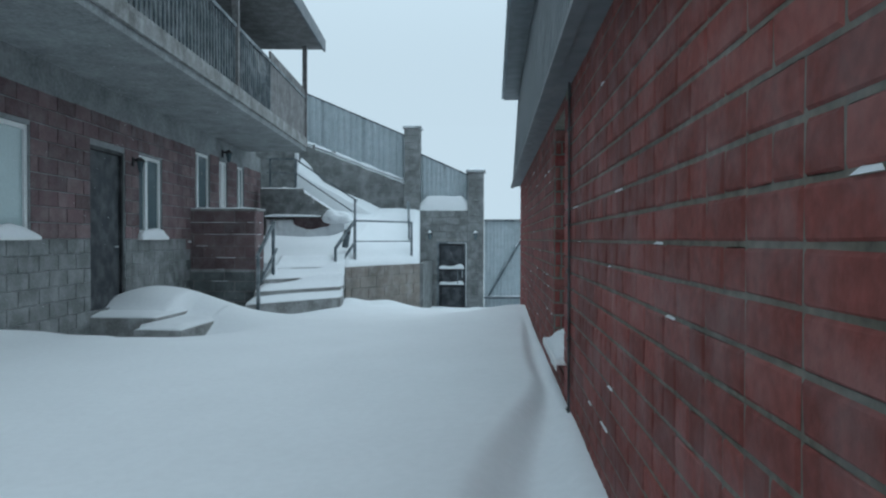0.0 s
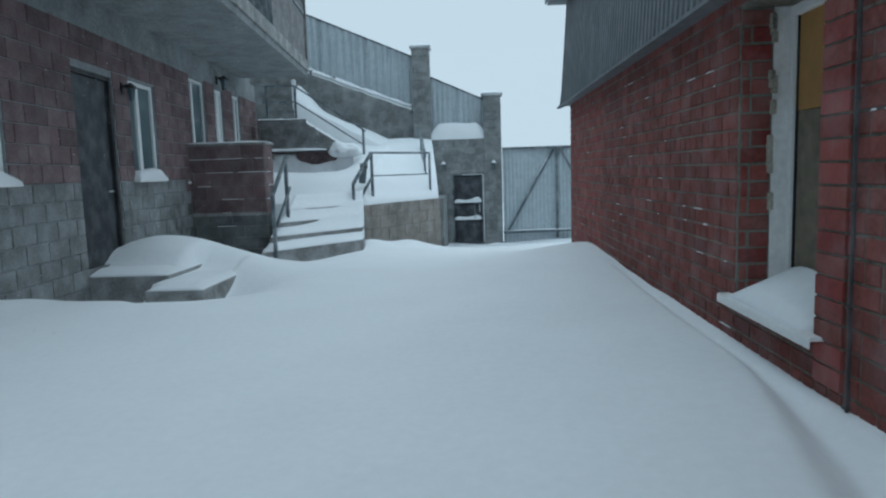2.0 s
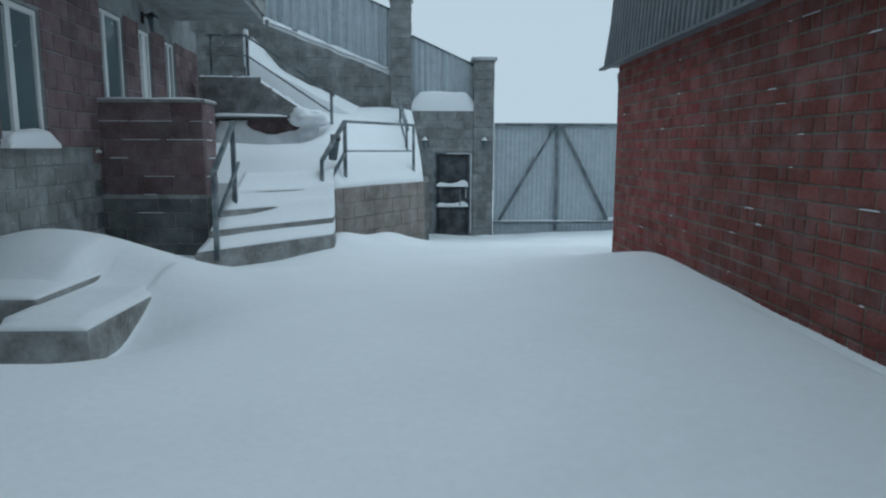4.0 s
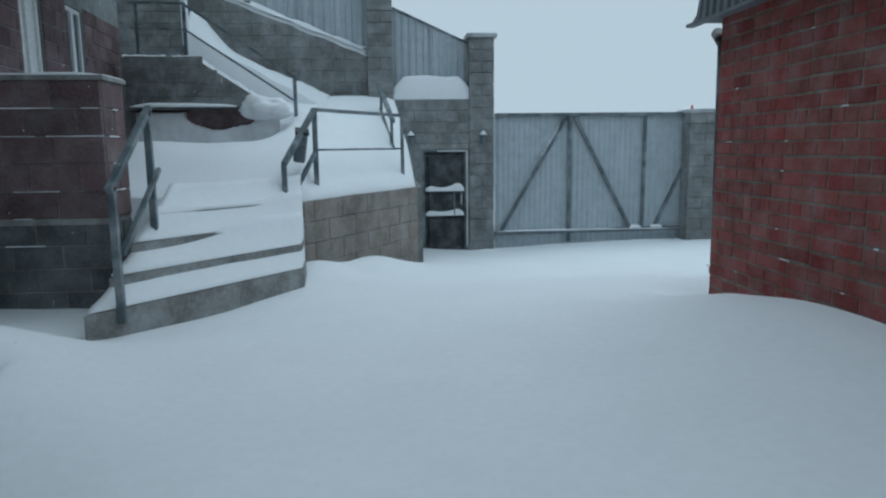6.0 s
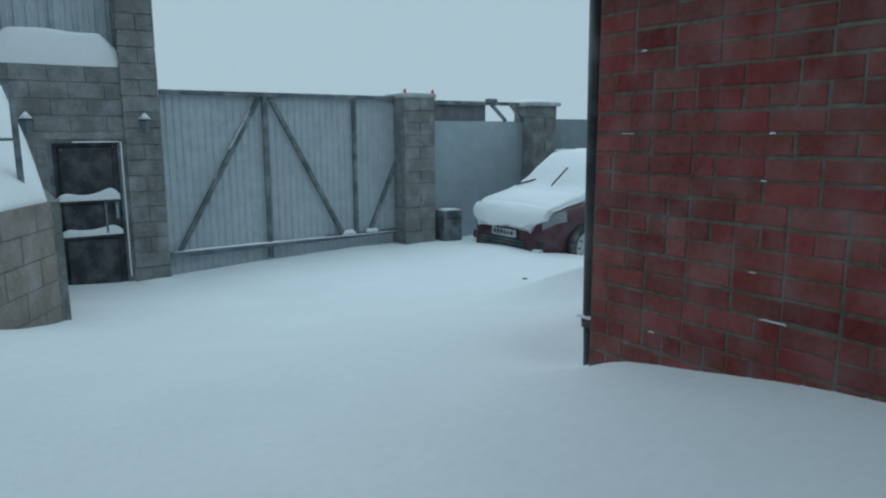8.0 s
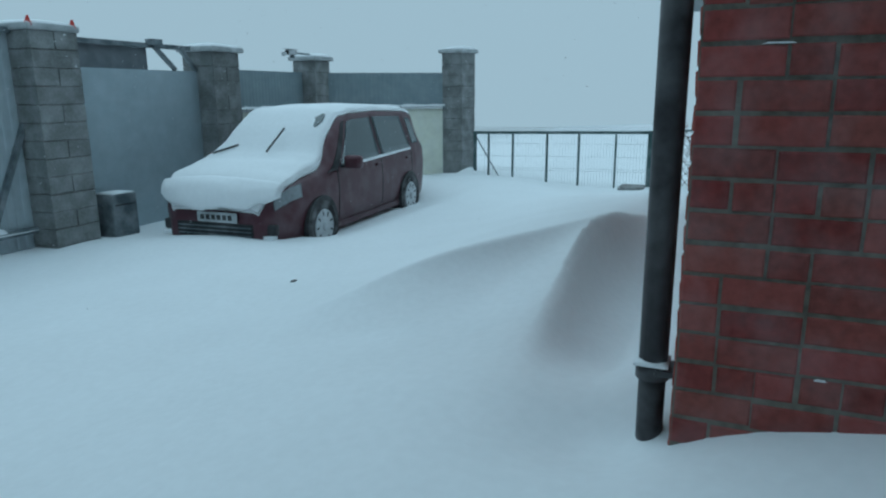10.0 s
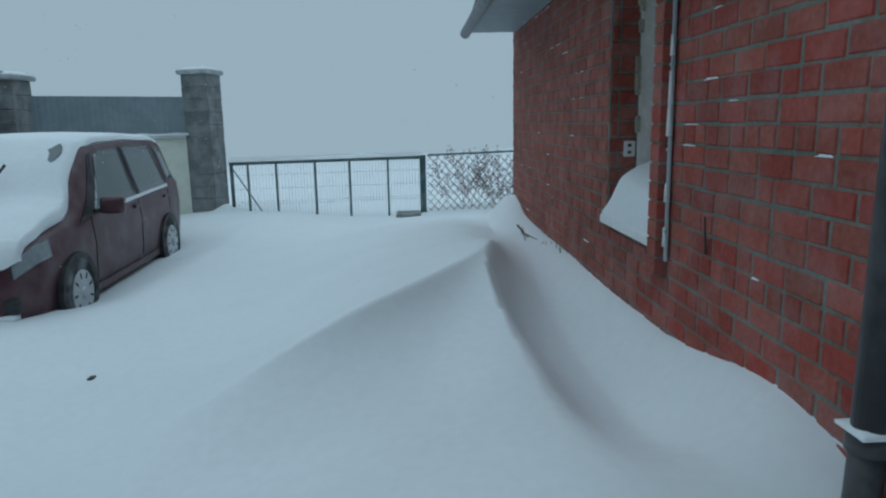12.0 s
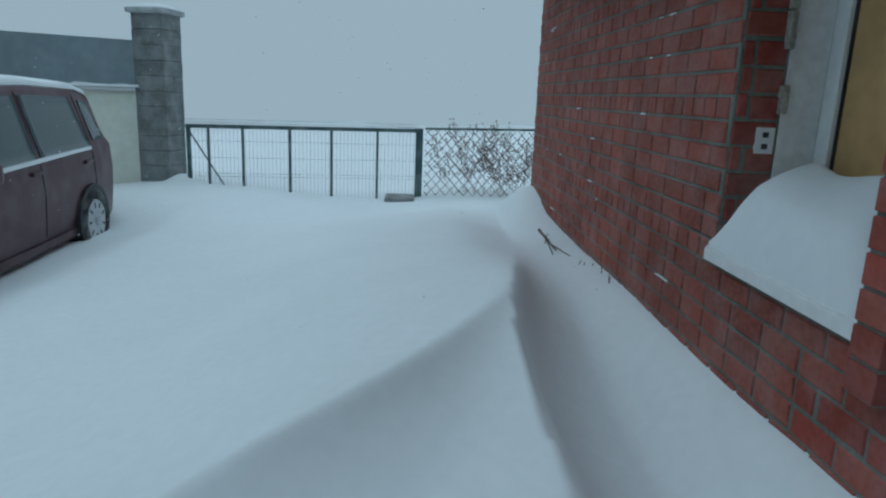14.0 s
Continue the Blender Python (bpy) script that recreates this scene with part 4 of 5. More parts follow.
STEPS = []
for k in range(4):
    z1 = 0.12 + 0.2 * k
    l0, r0 = Vector((-4.80 + 0.04 * k, -0.66 + 0.36 * k)), Vector((-3.50 - 0.03 * k, 1.02 + 0.22 * k))
    l1, r1 = l0 + Vector((0.04, 0.5)), r0 + Vector((-0.03, 0.45))
    bm = bmesh.new()
    lo = [bm.verts.new((p.x, p.y, z1 - (0.5 if k == 0 else 0.32))) for p in (l0, r0, r1, l1)]
    hi = [bm.verts.new((p.x, p.y, z1)) for p in (l0, r0, r1, l1)]
    bm.faces.new(lo), bm.faces.new(hi)
    for i in range(4):
        bm.faces.new((lo[i], lo[(i + 1) % 4], hi[(i + 1) % 4], hi[i]))
    bmesh.ops.bevel(bm, geom=list(bm.edges), offset=0.015, segments=2, affect="EDGES")
    st = solid("step", bm, M_CONCRETE, "worn concrete step with snow on its tread", "step", group="concrete steps")
    def tread(s, t, l0=l0, r0=r0, l1=l1, r1=r1, z1=z1, k=k):
        a = l0.lerp(r0, 0.01 + 0.98 * s)
        b = l1.lerp(r1, 0.01 + 0.98 * s)
        p = a.lerp(b, 0.04 + t * 0.96)
        wv = 0.5 + 0.5 * math.sin(3.3 * s + k * 1.1 + 0.4)
        pile = (0.085 + 0.02 * s, 0.08 + 0.13 * ss(0.1, 0.75, s), 0.165 + 0.04 * ss(0.6, 0.9, s), 0.16)[k]
        h = (0.012 + 0.03 * wv) * min(1, t * 6 + 0.1) + pile * min(1.15, t / (0.72 - 0.23 * s)) ** 1.6 + 0.01 * noise.noise(Vector((p.x * 3, p.y * 3, k)))
        return (p.x, p.y, z1 + h)
    me = drift("tread_snow", 0, 1, 0, 1, 24, 12, tread, M_SNOW, z1 - 0.005)
    part("tread_snow", me, M_SNOW, st)


def railing(label, pieces, mat=None):
    r = thing("railing", label, "railing", group="steel stair railings")
    for name, p, q, w in pieces:
        part(name, rod(p, q, w), mat or M_STEEL, r)
    return r


railing("dark steel handrail of the lower steps beside the maroon wall",
        [("post", (-4.62, -0.45, 0.0), (-4.62, -0.45, 0.99), 0.025), ("post", (-4.62, 0.36, 0.3), (-4.62, 0.36, 1.56), 0.025),
         ("handrail", (-4.62, -0.5, 0.96), (-4.62, 0.42, 1.58), 0.025), ("lower_rail", (-4.60, -0.4, 0.50), (-4.60, 0.5, 1.08), 0.018)])
A, B, R = (-3.5, 2.46, 1.67), (-2.48, 4.3, 1.68), (-3.74, 1.66, 1.08)
railing("dark steel railing on the retaining wall and lower steps",
        [("post", (A[0], A[1], 0.5), A, 0.027), ("post", (B[0], B[1], 0.5), B, 0.025), ("post", (R[0], R[1], 0.2), R, 0.025),
         ("handrail", A, B, 0.02), ("handrail", R, A, 0.025), ("lower_rail", (R[0], R[1], 0.62), (A[0], A[1], 1.2), 0.02), ("lower_rail", (A[0], A[1], 1.22), (B[0], B[1], 1.22), 0.012)])
railing("steel railing climbing the bank to the tall pillar",
        [("post", (-2.62, 4.9, 0.6), (-2.62, 4.9, 1.72), 0.022), ("post", (-2.78, 6.1, 1.2), (-2.78, 6.1, 2.2), 0.022), ("handrail", (-2.6, 4.75, 1.62), (-2.82, 6.3, 2.28), 0.03), ("lower_rail", (-2.6, 4.8, 1.25), (-2.8, 6.2, 1.9), 0.015)])
railing("dark steel railing of the upper stairs",
        [("post", (-5.62, 5.15, 2.4), (-5.62, 5.15, 3.36), 0.022), ("post", (-4.06, 5.15, 1.5), (-4.06, 5.15, 2.28), 0.025), ("handrail", (-5.62, 5.15, 3.34), (-4.0, 5.15, 2.25), 0.018),
         ("lower_rail", (-5.62, 5.15, 2.98), (-4.06, 5.15, 1.94), 0.014), ("handrail", (-6.4, 5.15, 3.36), (-5.62, 5.15, 3.35), 0.018), ("lower_rail", (-6.4, 5.15, 3.0), (-5.62, 5.15, 2.98), 0.012), ("post", (-6.3, 5.15, 2.4), (-6.3, 5.15, 3.36), 0.02)])
lb = thing("letter_box", "dark metal box hung on the stair railing", "box")
part("case", box((0, 0, 0), (0.13, 0.24, 0.34), pose(-3.64, 2.24, 1.27, 14, 8, 10), 0.03), M_STEEL, lb)
part("lid", box((0, 0, 0.16), (0.15, 0.25, 0.03), pose(-3.64, 2.24, 1.27, 14, 8, 10), 0.01), M_BLACK, lb)

# side wall of the upper stairs
SW = frame_at(-4.5, 4.8, 0, (-1, 0))
sw = thing("stair_side_wall", "grey block side wall of the upper stairs with a snowy coping", "wall", kind="structure")
bm = bmesh.new()
q = [(0, 1.0), (1.95, 1.0), (1.95, 2.55), (0.95, 2.55), (0, 1.93)]
for y in (0, -0.25):
    bm.faces.new([bm.verts.new(SW @ Vector((a, y, b))) for a, b in q])
bm.verts.ensure_lookup_table()
for i in range(5):
    bm.faces.new([bm.verts[i], bm.verts[(i + 1) % 5], bm.verts[5 + (i + 1) % 5], bm.verts[5 + i]])
part("core", bm, M_CONCRETE, sw)
masonry("block", sw, SW, 1.9, 1.6, 2.56, 0.4, 0.2, 0.008, lambda z, u: M_BLOCK, 0.010, sloped=lambda u: 2.58 if u > 0.95 else 1.95 + 0.65 * u)
part("coping_snow", snow_strip(SW @ Vector((0.0, -0.12, 1.93)), SW @ Vector((0.95, -0.12, 2.55)), 0.24, 0.07, seed=5.0), M_SNOW, sw, "snow on the coping")
part("coping_snow", snow_strip(SW @ Vector((0.95, -0.12, 2.55)), SW @ Vector((1.93, -0.12, 2.55)), 0.24, 0.05, seed=6.0), M_SNOW, sw, "snow on the coping")
bk = thing("stair_back_wall", "dark sloping block wall behind the upper stairs", "wall", kind="structure")
bm = bmesh.new()
q = [(-5.95, 1.5), (-3.7, 1.5), (-3.7, 1.86), (-5.95, 3.1)]
for y in (6.2, 6.4):
    bm.faces.new([bm.verts.new((a, y, b)) for a, b in q])
bm.verts.ensure_lookup_table()
for i in range(4):
    bm.faces.new([bm.verts[i], bm.verts[(i + 1) % 4], bm.verts[4 + (i + 1) % 4], bm.verts[4 + i]])
part("core", bm, M_BLOCK_DARK, bk)


def flight(s, t):
    """Snow filling the upper flight, from the outer wall up to the hillside."""
    x = -5.93 + 2.25 * s
    rise = 0.14 + 0.14 * ss(0.4, 1, s) + 0.34 * ss(0.3, 0, s)
    return (x, 6.19 + 0.55 * t, 3.09 - 1.24 * s + 0.02 + rise * t ** 0.8 + 0.02 * noise.noise(Vector((x * 3, t * 2, 4))) + 0.012 * noise.noise(Vector((x * 9, t * 3, 1))))


part("flight_snow", drift("flight_snow", 0, 1, 0, 1, 40, 10, flight, M_SNOW, 1.7), M_SNOW, bk, "snow filling the upper flight")
part("upright", span(-5.97, -5.87, 6.18, 6.32, 2.9, 3.65, None, 0.04), M_SNOW, bk, "snow plastered on the upright end")
bm = bmesh.new()
bmesh.ops.create_icosphere(bm, subdivisions=4, radius=1)
for q in bm.verts:
    n = q.co.copy()
    r = 1 + 0.28 * noise.noise(n * 1.7 + Vector((3, 1, 5))) + 0.10 * noise.noise(n * 5)
    q.co = Vector((-4.42 + 0.36 * n.x * r, 4.62 + 0.27 * n.y * r, 1.80 + 0.17 * n.z * r + 0.06 * ss(0.4, -1, n.x) * ss(0, 1, n.z)))
solid("snow_cornice", bm, M_SNOW, "lumpy snow cornice hanging by the upper stairs", "snow", smooth=True)

lg = thing("stair_ledge", "thin dark ledge under the upper stair wall, covered by snow", "ledge")
part("slab", span(-6.25, -4.2, 4.5, 4.80, 1.80, 1.835, None, 0.008), M_BLOCK_DARK, lg)
part("base_wall", span(-6.25, -4.25, 4.72, 4.79, 0.9, 1.80), M_MAROON, lg, "dark reddish masonry under the ledge")


def plastered(s, t):
    """Snow driven against the masonry, leaving a bare hollow."""
    x, z = -6.25 + 2.02 * s, 1.05 + 0.72 * t
    k = noise.noise(Vector((x * 2.6, z * 3.4, 6))) + 0.4 * noise.noise(Vector((x * 8, z * 8, 2)))
    bare = ss(0.02, 0.2, k * 0.35 + 1.0 - ((x + 5.05) / 0.5) ** 2 - ((z - 1.72) / 0.2) ** 2)
    return (x, 4.69 - 0.10 * (1 - t) - 0.05 * k + 0.22 * bare, z)


part("plastered_snow", drift("plastered_snow", 0, 1, 0, 1, 70, 30, plastered, M_SNOW, None), M_SNOW, lg, "snow plastered under the ledge")
snow_cap(-6.25, -4.8, 4.5, 4.80, 1.832, 0.05, Matrix(), 15, 18, lg, "snow on the ledge", "ledge_snow")

# ---- house opposite ----
LX0, LY0 = -6.62, 5.3
LW = frame_at(LX0, LY0, 0, (0.08, -1))


def ly(y):
    return (LY0 - y) * math.sqrt(1 + 0.0064)


l_holes = [(ly(3.82), ly(3.24), 1.55, 2.97), (ly(2.55), ly(2.0), 0.9, 2.95), (ly(1.42), ly(0.6), 1.55, 2.97), (ly(-0.95), ly(-1.83), 1.28, 2.6), (ly(-2.3), ly(-3.3), 0.2, 2.55), (ly(-4.62), ly(-7.4), 1.28, 2.58)]
lwall = solid("wall_opposite", holed_wall(LW, 19.5, -0.9, 3.4, 0.4, l_holes), M_PLASTER, "maroon block wall over a grey block base of the house opposite", "wall", "structure")


def l_mat(z, u):
    if u > ly(0.2):
        return M_BLOCK if z < 1.3 else M_MAROON
    return M_MAROON if z > 0.9 else M_BLOCK_DARK


def l_window(hole, label, split=0.5, glassm=None, frame_m=None, sill=True):
    a, b, z0, z1 = hole
    w = thing("house_window", label, "window", group="windows of the house opposite")
    d, f = -0.06, 0.055
    fm = frame_m or M_PVC
    for x0, x1, q0, q1 in ((a, a + f, z0, z1), (b - f, b, z0, z1), (a + f, b - f, z0, z0 + f), (a + f, b - f, z1 - f, z1)):
        part("window_frame", span(x0, x1, d - 0.03, d + 0.03, q0, q1, LW, 0.006), fm, w)
    x = a + (b - a) * split
    part("mullion", span(x - 0.045, x + 0.045, d - 0.028, d + 0.036, z0 + f, z1 - f, LW, 0.006), fm, w)
    part("pane", span(a + f, x - 0.045, d - 0.01, d, z0 + f, z1 - f, LW), glassm or M_GLASS, w)
    part("pane", span(x + 0.045, b - f, d - 0.01, d, z0 + f, z1 - f, LW), glassm or M_GLASS, w)
    if sill:
        part("window_sill", span(a - 0.06, b + 0.06, -0.1, 0.1, z0 - 0.03, z0, LW, 0.005), M_PVC, w)
        snow_cap(a - 0.05, b + 0.05, -0.09, 0.1, z0, 0.14, LW, a, 12, w, "snow on the sill", "sill_snow")


M_CURTAIN = material("pale_curtained_pane", (0.42, 0.52, 0.53), 0.15, vary=0.05, blotch=1.0, bump=0.0, spec=0.5)
l_window(l_holes[0], "narrow white window near the end of the house opposite", 0.5, sill=False)
l_window(l_holes[1], "narrow pale wooden window of the house opposite", 0.5, M_REVEAL, M_REVEAL, False)
l_window(l_holes[2], "tall white plastic window above the maroon porch wall", 0.75, sill=False)
l_window(l_holes[3], "white plastic window with a snowy sill beside the dark door", 0.62)
l_window(l_holes[5], "wide white plastic window with drawn pale curtains and snowy sill", 0.28, M_CURTAIN)
a, b, z0, z1 = l_holes[4]
ld = thing("house_door", "dark steel entrance door of the house opposite", "door")
part("leaf", span(a + 0.05, b - 0.05, -0.12, -0.06, z0, z1 - 0.05, LW, 0.01), M_DOOR, ld)
for x0, x1, q0, q1 in ((a, a + 0.05, z0, z1), (b - 0.05, b, z0, z1), (a + 0.05, b - 0.05, z1 - 0.05, z1)):
    part("door_frame", span(x0, x1, -0.14, -0.02, q0, q1, LW), M_BLACK, ld)
part("handle", rod(LW @ Vector((a + 0.13, -0.03, 1.15)), LW @ Vector((a + 0.25, -0.03, 1.15)), 0.012, 8), M_RIM, ld)
part("hinge", rod(LW @ Vector((b - 0.06, -0.04, 0.7)), LW @ Vector((b - 0.06, -0.04, 0.82)), 0.015, 8), M_STEEL, ld)
part("hinge", rod(LW @ Vector((b - 0.06, -0.04, 2.0)), LW @ Vector((b - 0.06, -0.04, 2.12)), 0.015, 8), M_STEEL, ld)
p = LW @ Vector((ly(2.2), 0.01, 3.12))
wall_lamp(p.x, p.y, p.z, "black lantern wall lamp over the porch windows", (0.08, -1), 1.15, False)
p = LW @ Vector((ly(-2.05), 0.01, 2.45))
wall_lamp(p.x, p.y, p.z, "black lantern wall lamp beside the dark door", (0.08, -1), 1.0, False)

# balcony
bal = thing("balcony", "grey concrete balcony with vertical bars under a timber roof", "balcony")
BE = ly(4.0)
part("slab", span(BE, 19.3, 0.003, 1.46, 3.40, 3.56, LW, 0.01), M_PLASTER, bal)
part("edge_beam", span(BE, 19.3, 1.42, 1.5, 3.50, 3.72, LW, 0.01), M_CONCRETE, bal)
part("handrail", span(BE, 19.3, 1.42, 1.48, 4.66, 4.72, LW), M_STEEL, bal)
bar = mesh_of("baluster", span(-0.012, 0.012, -0.012, 0.012, 3.72, 4.66), M_STEEL)
u = ly(0.6)
while u < 15:
    o = new("baluster", bar)
    o.parent = bal
    o.matrix_local = LW @ Matrix.Translation((u, 1.45, 0))
    u += 0.125
for k in range(12):
    x = BE + k * (ly(0.6) - BE) / 12
    part("board", span(x + 0.006, x + (ly(0.6) - BE) / 12 - 0.006, 1.43, 1.46, 3.72, 4.9, LW), M_BOARD, bal)
for k in range(8):
    part("end_board", span(BE, BE + 0.03, 0.02 + k * 0.176, 0.18 + k * 0.176, 3.56, 4.95, LW), M_BOARD, bal)
part("corner_post", span(BE, BE + 0.1, 1.4, 1.5, 3.6, 5.95, LW), M_BOARD, bal)
part("post", span(ly(-1.5), ly(-1.5) + 0.1, 1.4, 1.5, 3.6, 5.95, LW), M_BOARD, bal)
part("roof", span(BE - 0.25, 19.4, -0.4, 1.85, 5.95, 6.1, LW, 0.02), M_BOARD, bal)
part("fascia", span(BE - 0.28, 19.4, 1.85, 1.9, 5.9, 6.2, LW, 0.01), M_SHEET_DARK, bal)
uw = solid("upper_wall_opposite", span(ly(4.9), 19.5, -0.4, 0.0, 3.4, 6.0, LW), M_PLASTER, "grey plastered upper wall behind the balcony", "wall", "structure")
lend = solid("wall_opposite_end", span(0.004, 0.3, -5, -0.4, -0.9, 5.9, LW), M_PLASTER, "grey plastered end wall of the house opposite", "wall", "structure")
lroof = solid("roof_opposite", span(0.0, 19.5, -5, -0.4, 6.0, 6.2, LW), M_SHEET_DARK, "dark sheet roof of the house opposite", "roof", "structure")

# porch wall
pw = thing("porch_wall", "maroon block porch wall over a dark block base, snow on its coping", "wall", kind="structure")
part("core", span(-6.3, -4.964, 0.354, 0.80, -0.9, 1.80), M_MORTAR_DIM, pw, "dull mortar")
PWF, PWS = frame_at(-4.965, 0.354, 0, (-1, 0)), frame_at(-4.964, 0.80, 0, (0, -1))
pm = lambda z, u: M_MAROON if z > 0.66 else M_BLOCK_DARK
masonry("block", pw, PWF, 1.33, -0.5, 0.66, 0.4, 0.2, 0.011, pm, 0.008)
masonry("block", pw, PWF, 1.33, 0.69, 1.80, 0.4, 0.222, 0.010, pm, 0.010)
masonry("block", pw, PWS, 0.44, -0.5, 0.66, 0.44, 0.2, 0.016, pm, 0.008)
masonry("block", pw, PWS, 0.44, 0.69, 1.80, 0.44, 0.222, 0.010, pm, 0.010)
part("ledge", span(-6.3, -4.935, 0.335, 0.36, 0.64, 0.69), M_CONCRETE, pw)
part("coping", span(-6.3, -4.93, 0.335, 0.83, 1.80, 1.84, None, 0.008), M_CONCRETE, pw)
snow_cap(-6.3, -4.94, 0.345, 0.82, 1.838, 0.03, Matrix(), 3, 16, pw, "thin snow on the coping", "coping_snow")
rs = random.Random(11)
for zz in (1.356, 1.578):
    for a, b in ((-5.95, -5.5), (-5.41, -5.02)) if zz < 1.5 else ((-6.18, -5.86), (-5.83, -5.33), (-5.12, -4.98)):
        part("joint_snow", box(((a + b) / 2, 0.343, zz + 0.002), (b - a, 0.009, 0.008), None, 0.003), M_SNOW, pw)
for k in range(9):
    z = -0.3 + 0.2 * rs.randrange(10) + 0.06 * 0
    zz = 0.69 + 0.222 * rs.randrange(0, 5) if rs.random() < 0.75 else -0.5 + 0.1933 * rs.randrange(2, 6)
    x0 = -6.25 + 1.1 * rs.random()
    part("joint_snow", box((x0 + 0.1, 0.342, zz + 0.002), (0.06 + 0.3 * rs.random(), 0.010, 0.010), None, 0.004), M_SNOW, pw)
for z in (0.912, 1.134, 1.356, 1.578):
    part("joint_snow", box((-4.952, 0.58 + 0.06 * math.sin(z * 40), z), (0.012, 0.22 + 0.12 * math.sin(z * 23), 0.013), None, 0.005), M_SNOW, pw)
snow_cap(-6.42, -6.2, -0.05, 0.36, 1.2, 0.1, Matrix(), 6, 10, label="snow clinging in the corner by the porch wall")

# entrance slabs
for x0, x1, y0, y1, z0, z1, h in ((-5.06, -4.42, -3.80, -2.35, -0.6, 0.105, 0.05), (-6.4, -5.0, -3.32, -1.8, -0.5, 0.2, 0.1)):
    sl = solid("entrance_slab", span(x0, x1, y0, y1, z0, z1, pose(0, 0, 0), 0.02), M_CONCRETE, "rough concrete entrance slab sticking out of the snow", "slab", group="entrance slabs")
    snow_cap(x0 + 0.02, x1 - 0.012, y0 + 0.012, y1 - 0.02, z1 - 0.004, 0.055, Matrix(), x0, 26, sl, "snow lying on the slab", "slab_snow", rough=0.2)

# ---- car ----
CAR = thing("car", "maroon boxy hatchback parked in snow, thick snow on bonnet and roof", "car", pose(5.60, 5.13, -0.70, 0, 0, 182.8))
# local axes: x forwards, y to the car's left, z up; nose at 2.1, tail at -2.1


def interp(t, rows):
    for (a, va), (b, vb) in zip(rows, rows[1:]):
        if t <= b:
            k = 0 if b == a else max(0, (t - a) / (b - a))
            return va + (vb - va) * k
    return rows[-1][1]


TOP = [(-2.1, 0.62), (-2.07, 1.0), (-2.02, 1.25), (-1.85, 1.56), (-1.6, 1.61), (-0.6, 1.645), (0.2, 1.63), (0.48, 1.58), (0.8, 1.36), (1.08, 1.10), (1.28, 1.0), (1.82, 0.87), (2.0, 0.77), (2.09, 0.64), (2.12, 0.5)]
BELT = [(-2.1, 0.6), (-2.0, 1.02), (-1.0, 1.0), (0.6, 0.95), (1.2, 0.92), (1.9, 0.84), (2.05, 0.72), (2.12, 0.48)]
WID = [(-2.1, 0.70), (-2.0, 0.82), (-1.6, 0.865), (0, 0.88), (1.4, 0.87), (1.8, 0.83), (2.0, 0.74), (2.12, 0.58)]
ROOFW = [(-2.1, 0.66), (-1.8, 0.66), (0.3, 0.68), (0.9, 0.74), (1.3, 0.76), (1.9, 0.7), (2.12, 0.5)]
BOT = [(-2.1, 0.36), (-1.9, 0.26), (-1, 0.22), (1, 0.22), (1.9, 0.2), (2.12, 0.24)]
TS = [0.0, 0.18, 0.36, 0.6, 0.72, 0.8, 0.86, 0.93, 1.0]


def car_side(x, t, off=0.0):
    """A point of the body's half section at station x, t from sill (0) to roof centre (1)."""
    w, b, bl, tp, rw = interp(x, WID), interp(x, BOT), interp(x, BELT), interp(x, TOP), interp(x, ROOFW)
    bl = min(bl, tp - 0.02)
    pts = [(0.0, w * 0.955, b), (0.18, w * 0.985, b + (bl - b) * 0.3), (0.36, w, b + (bl - b) * 0.66), (0.6, w * 0.975, bl), (0.80, rw + 0.015, tp - min(0.09, (tp - bl) * 0.4)), (0.86, rw - 0.02, tp - min(0.035, (tp - bl) * 0.2)), (0.93, rw * 0.7, tp - 0.004), (1.0, 0.0, tp + 0.012)]
    y = interp(t, [(p[0], p[1]) for p in pts])
    z = interp(t, [(p[0], p[2]) for p in pts])
    return (x, y + off, z + (off if t > 0.83 else 0))


def car_patch(x0, x1, t0, t1, side, off, nx_=12, nt=6, shape=None, thick=0.012):
    """A panel that follows the body's side, a little proud of it."""
    v = []
    for j in range(nt + 1):
        for i in range(nx_ + 1):
            s, t = i / nx_, j / nt
            x = x0 + (x1 - x0) * s
            tt = t0 + (t1 - t0) * t
            if shape:
                x = shape(s, t)
            p = car_side(x, tt, off)
            v.append((p[0], p[1] * side, p[2]))
    f = [(j * (nx_ + 1) + i, j * (nx_ + 1) + i + 1, (j + 1) * (nx_ + 1) + i + 1, (j + 1) * (nx_ + 1) + i) for j in range(nt) for i in range(nx_)]
    return v, f


bm = bmesh.new()
xs = sorted({*np.linspace(-2.1, 2.12, 60).round(3), *[r[0] for r in TOP], *[r[0] for r in BELT]})
rows = []
for x in xs:
    half = [car_side(x, t) for t in TS]
    ring = [(p[0], -p[1], p[2]) for p in half] + [p for p in reversed(half[:-1])]
    rows.append([bm.verts.new(p) for p in ring])
for a, b in zip(rows, rows[1:]):
    for i in range(len(a) - 1):
        bm.faces.new((a[i], b[i], b[i + 1], a[i + 1]))
    bm.faces.new((a[-1], b[-1], b[0], a[0]))
bm.faces.new(rows[0]), bm.faces.new(rows[-1])
body = part("body", bm, M_PAINT, CAR, smooth=True)


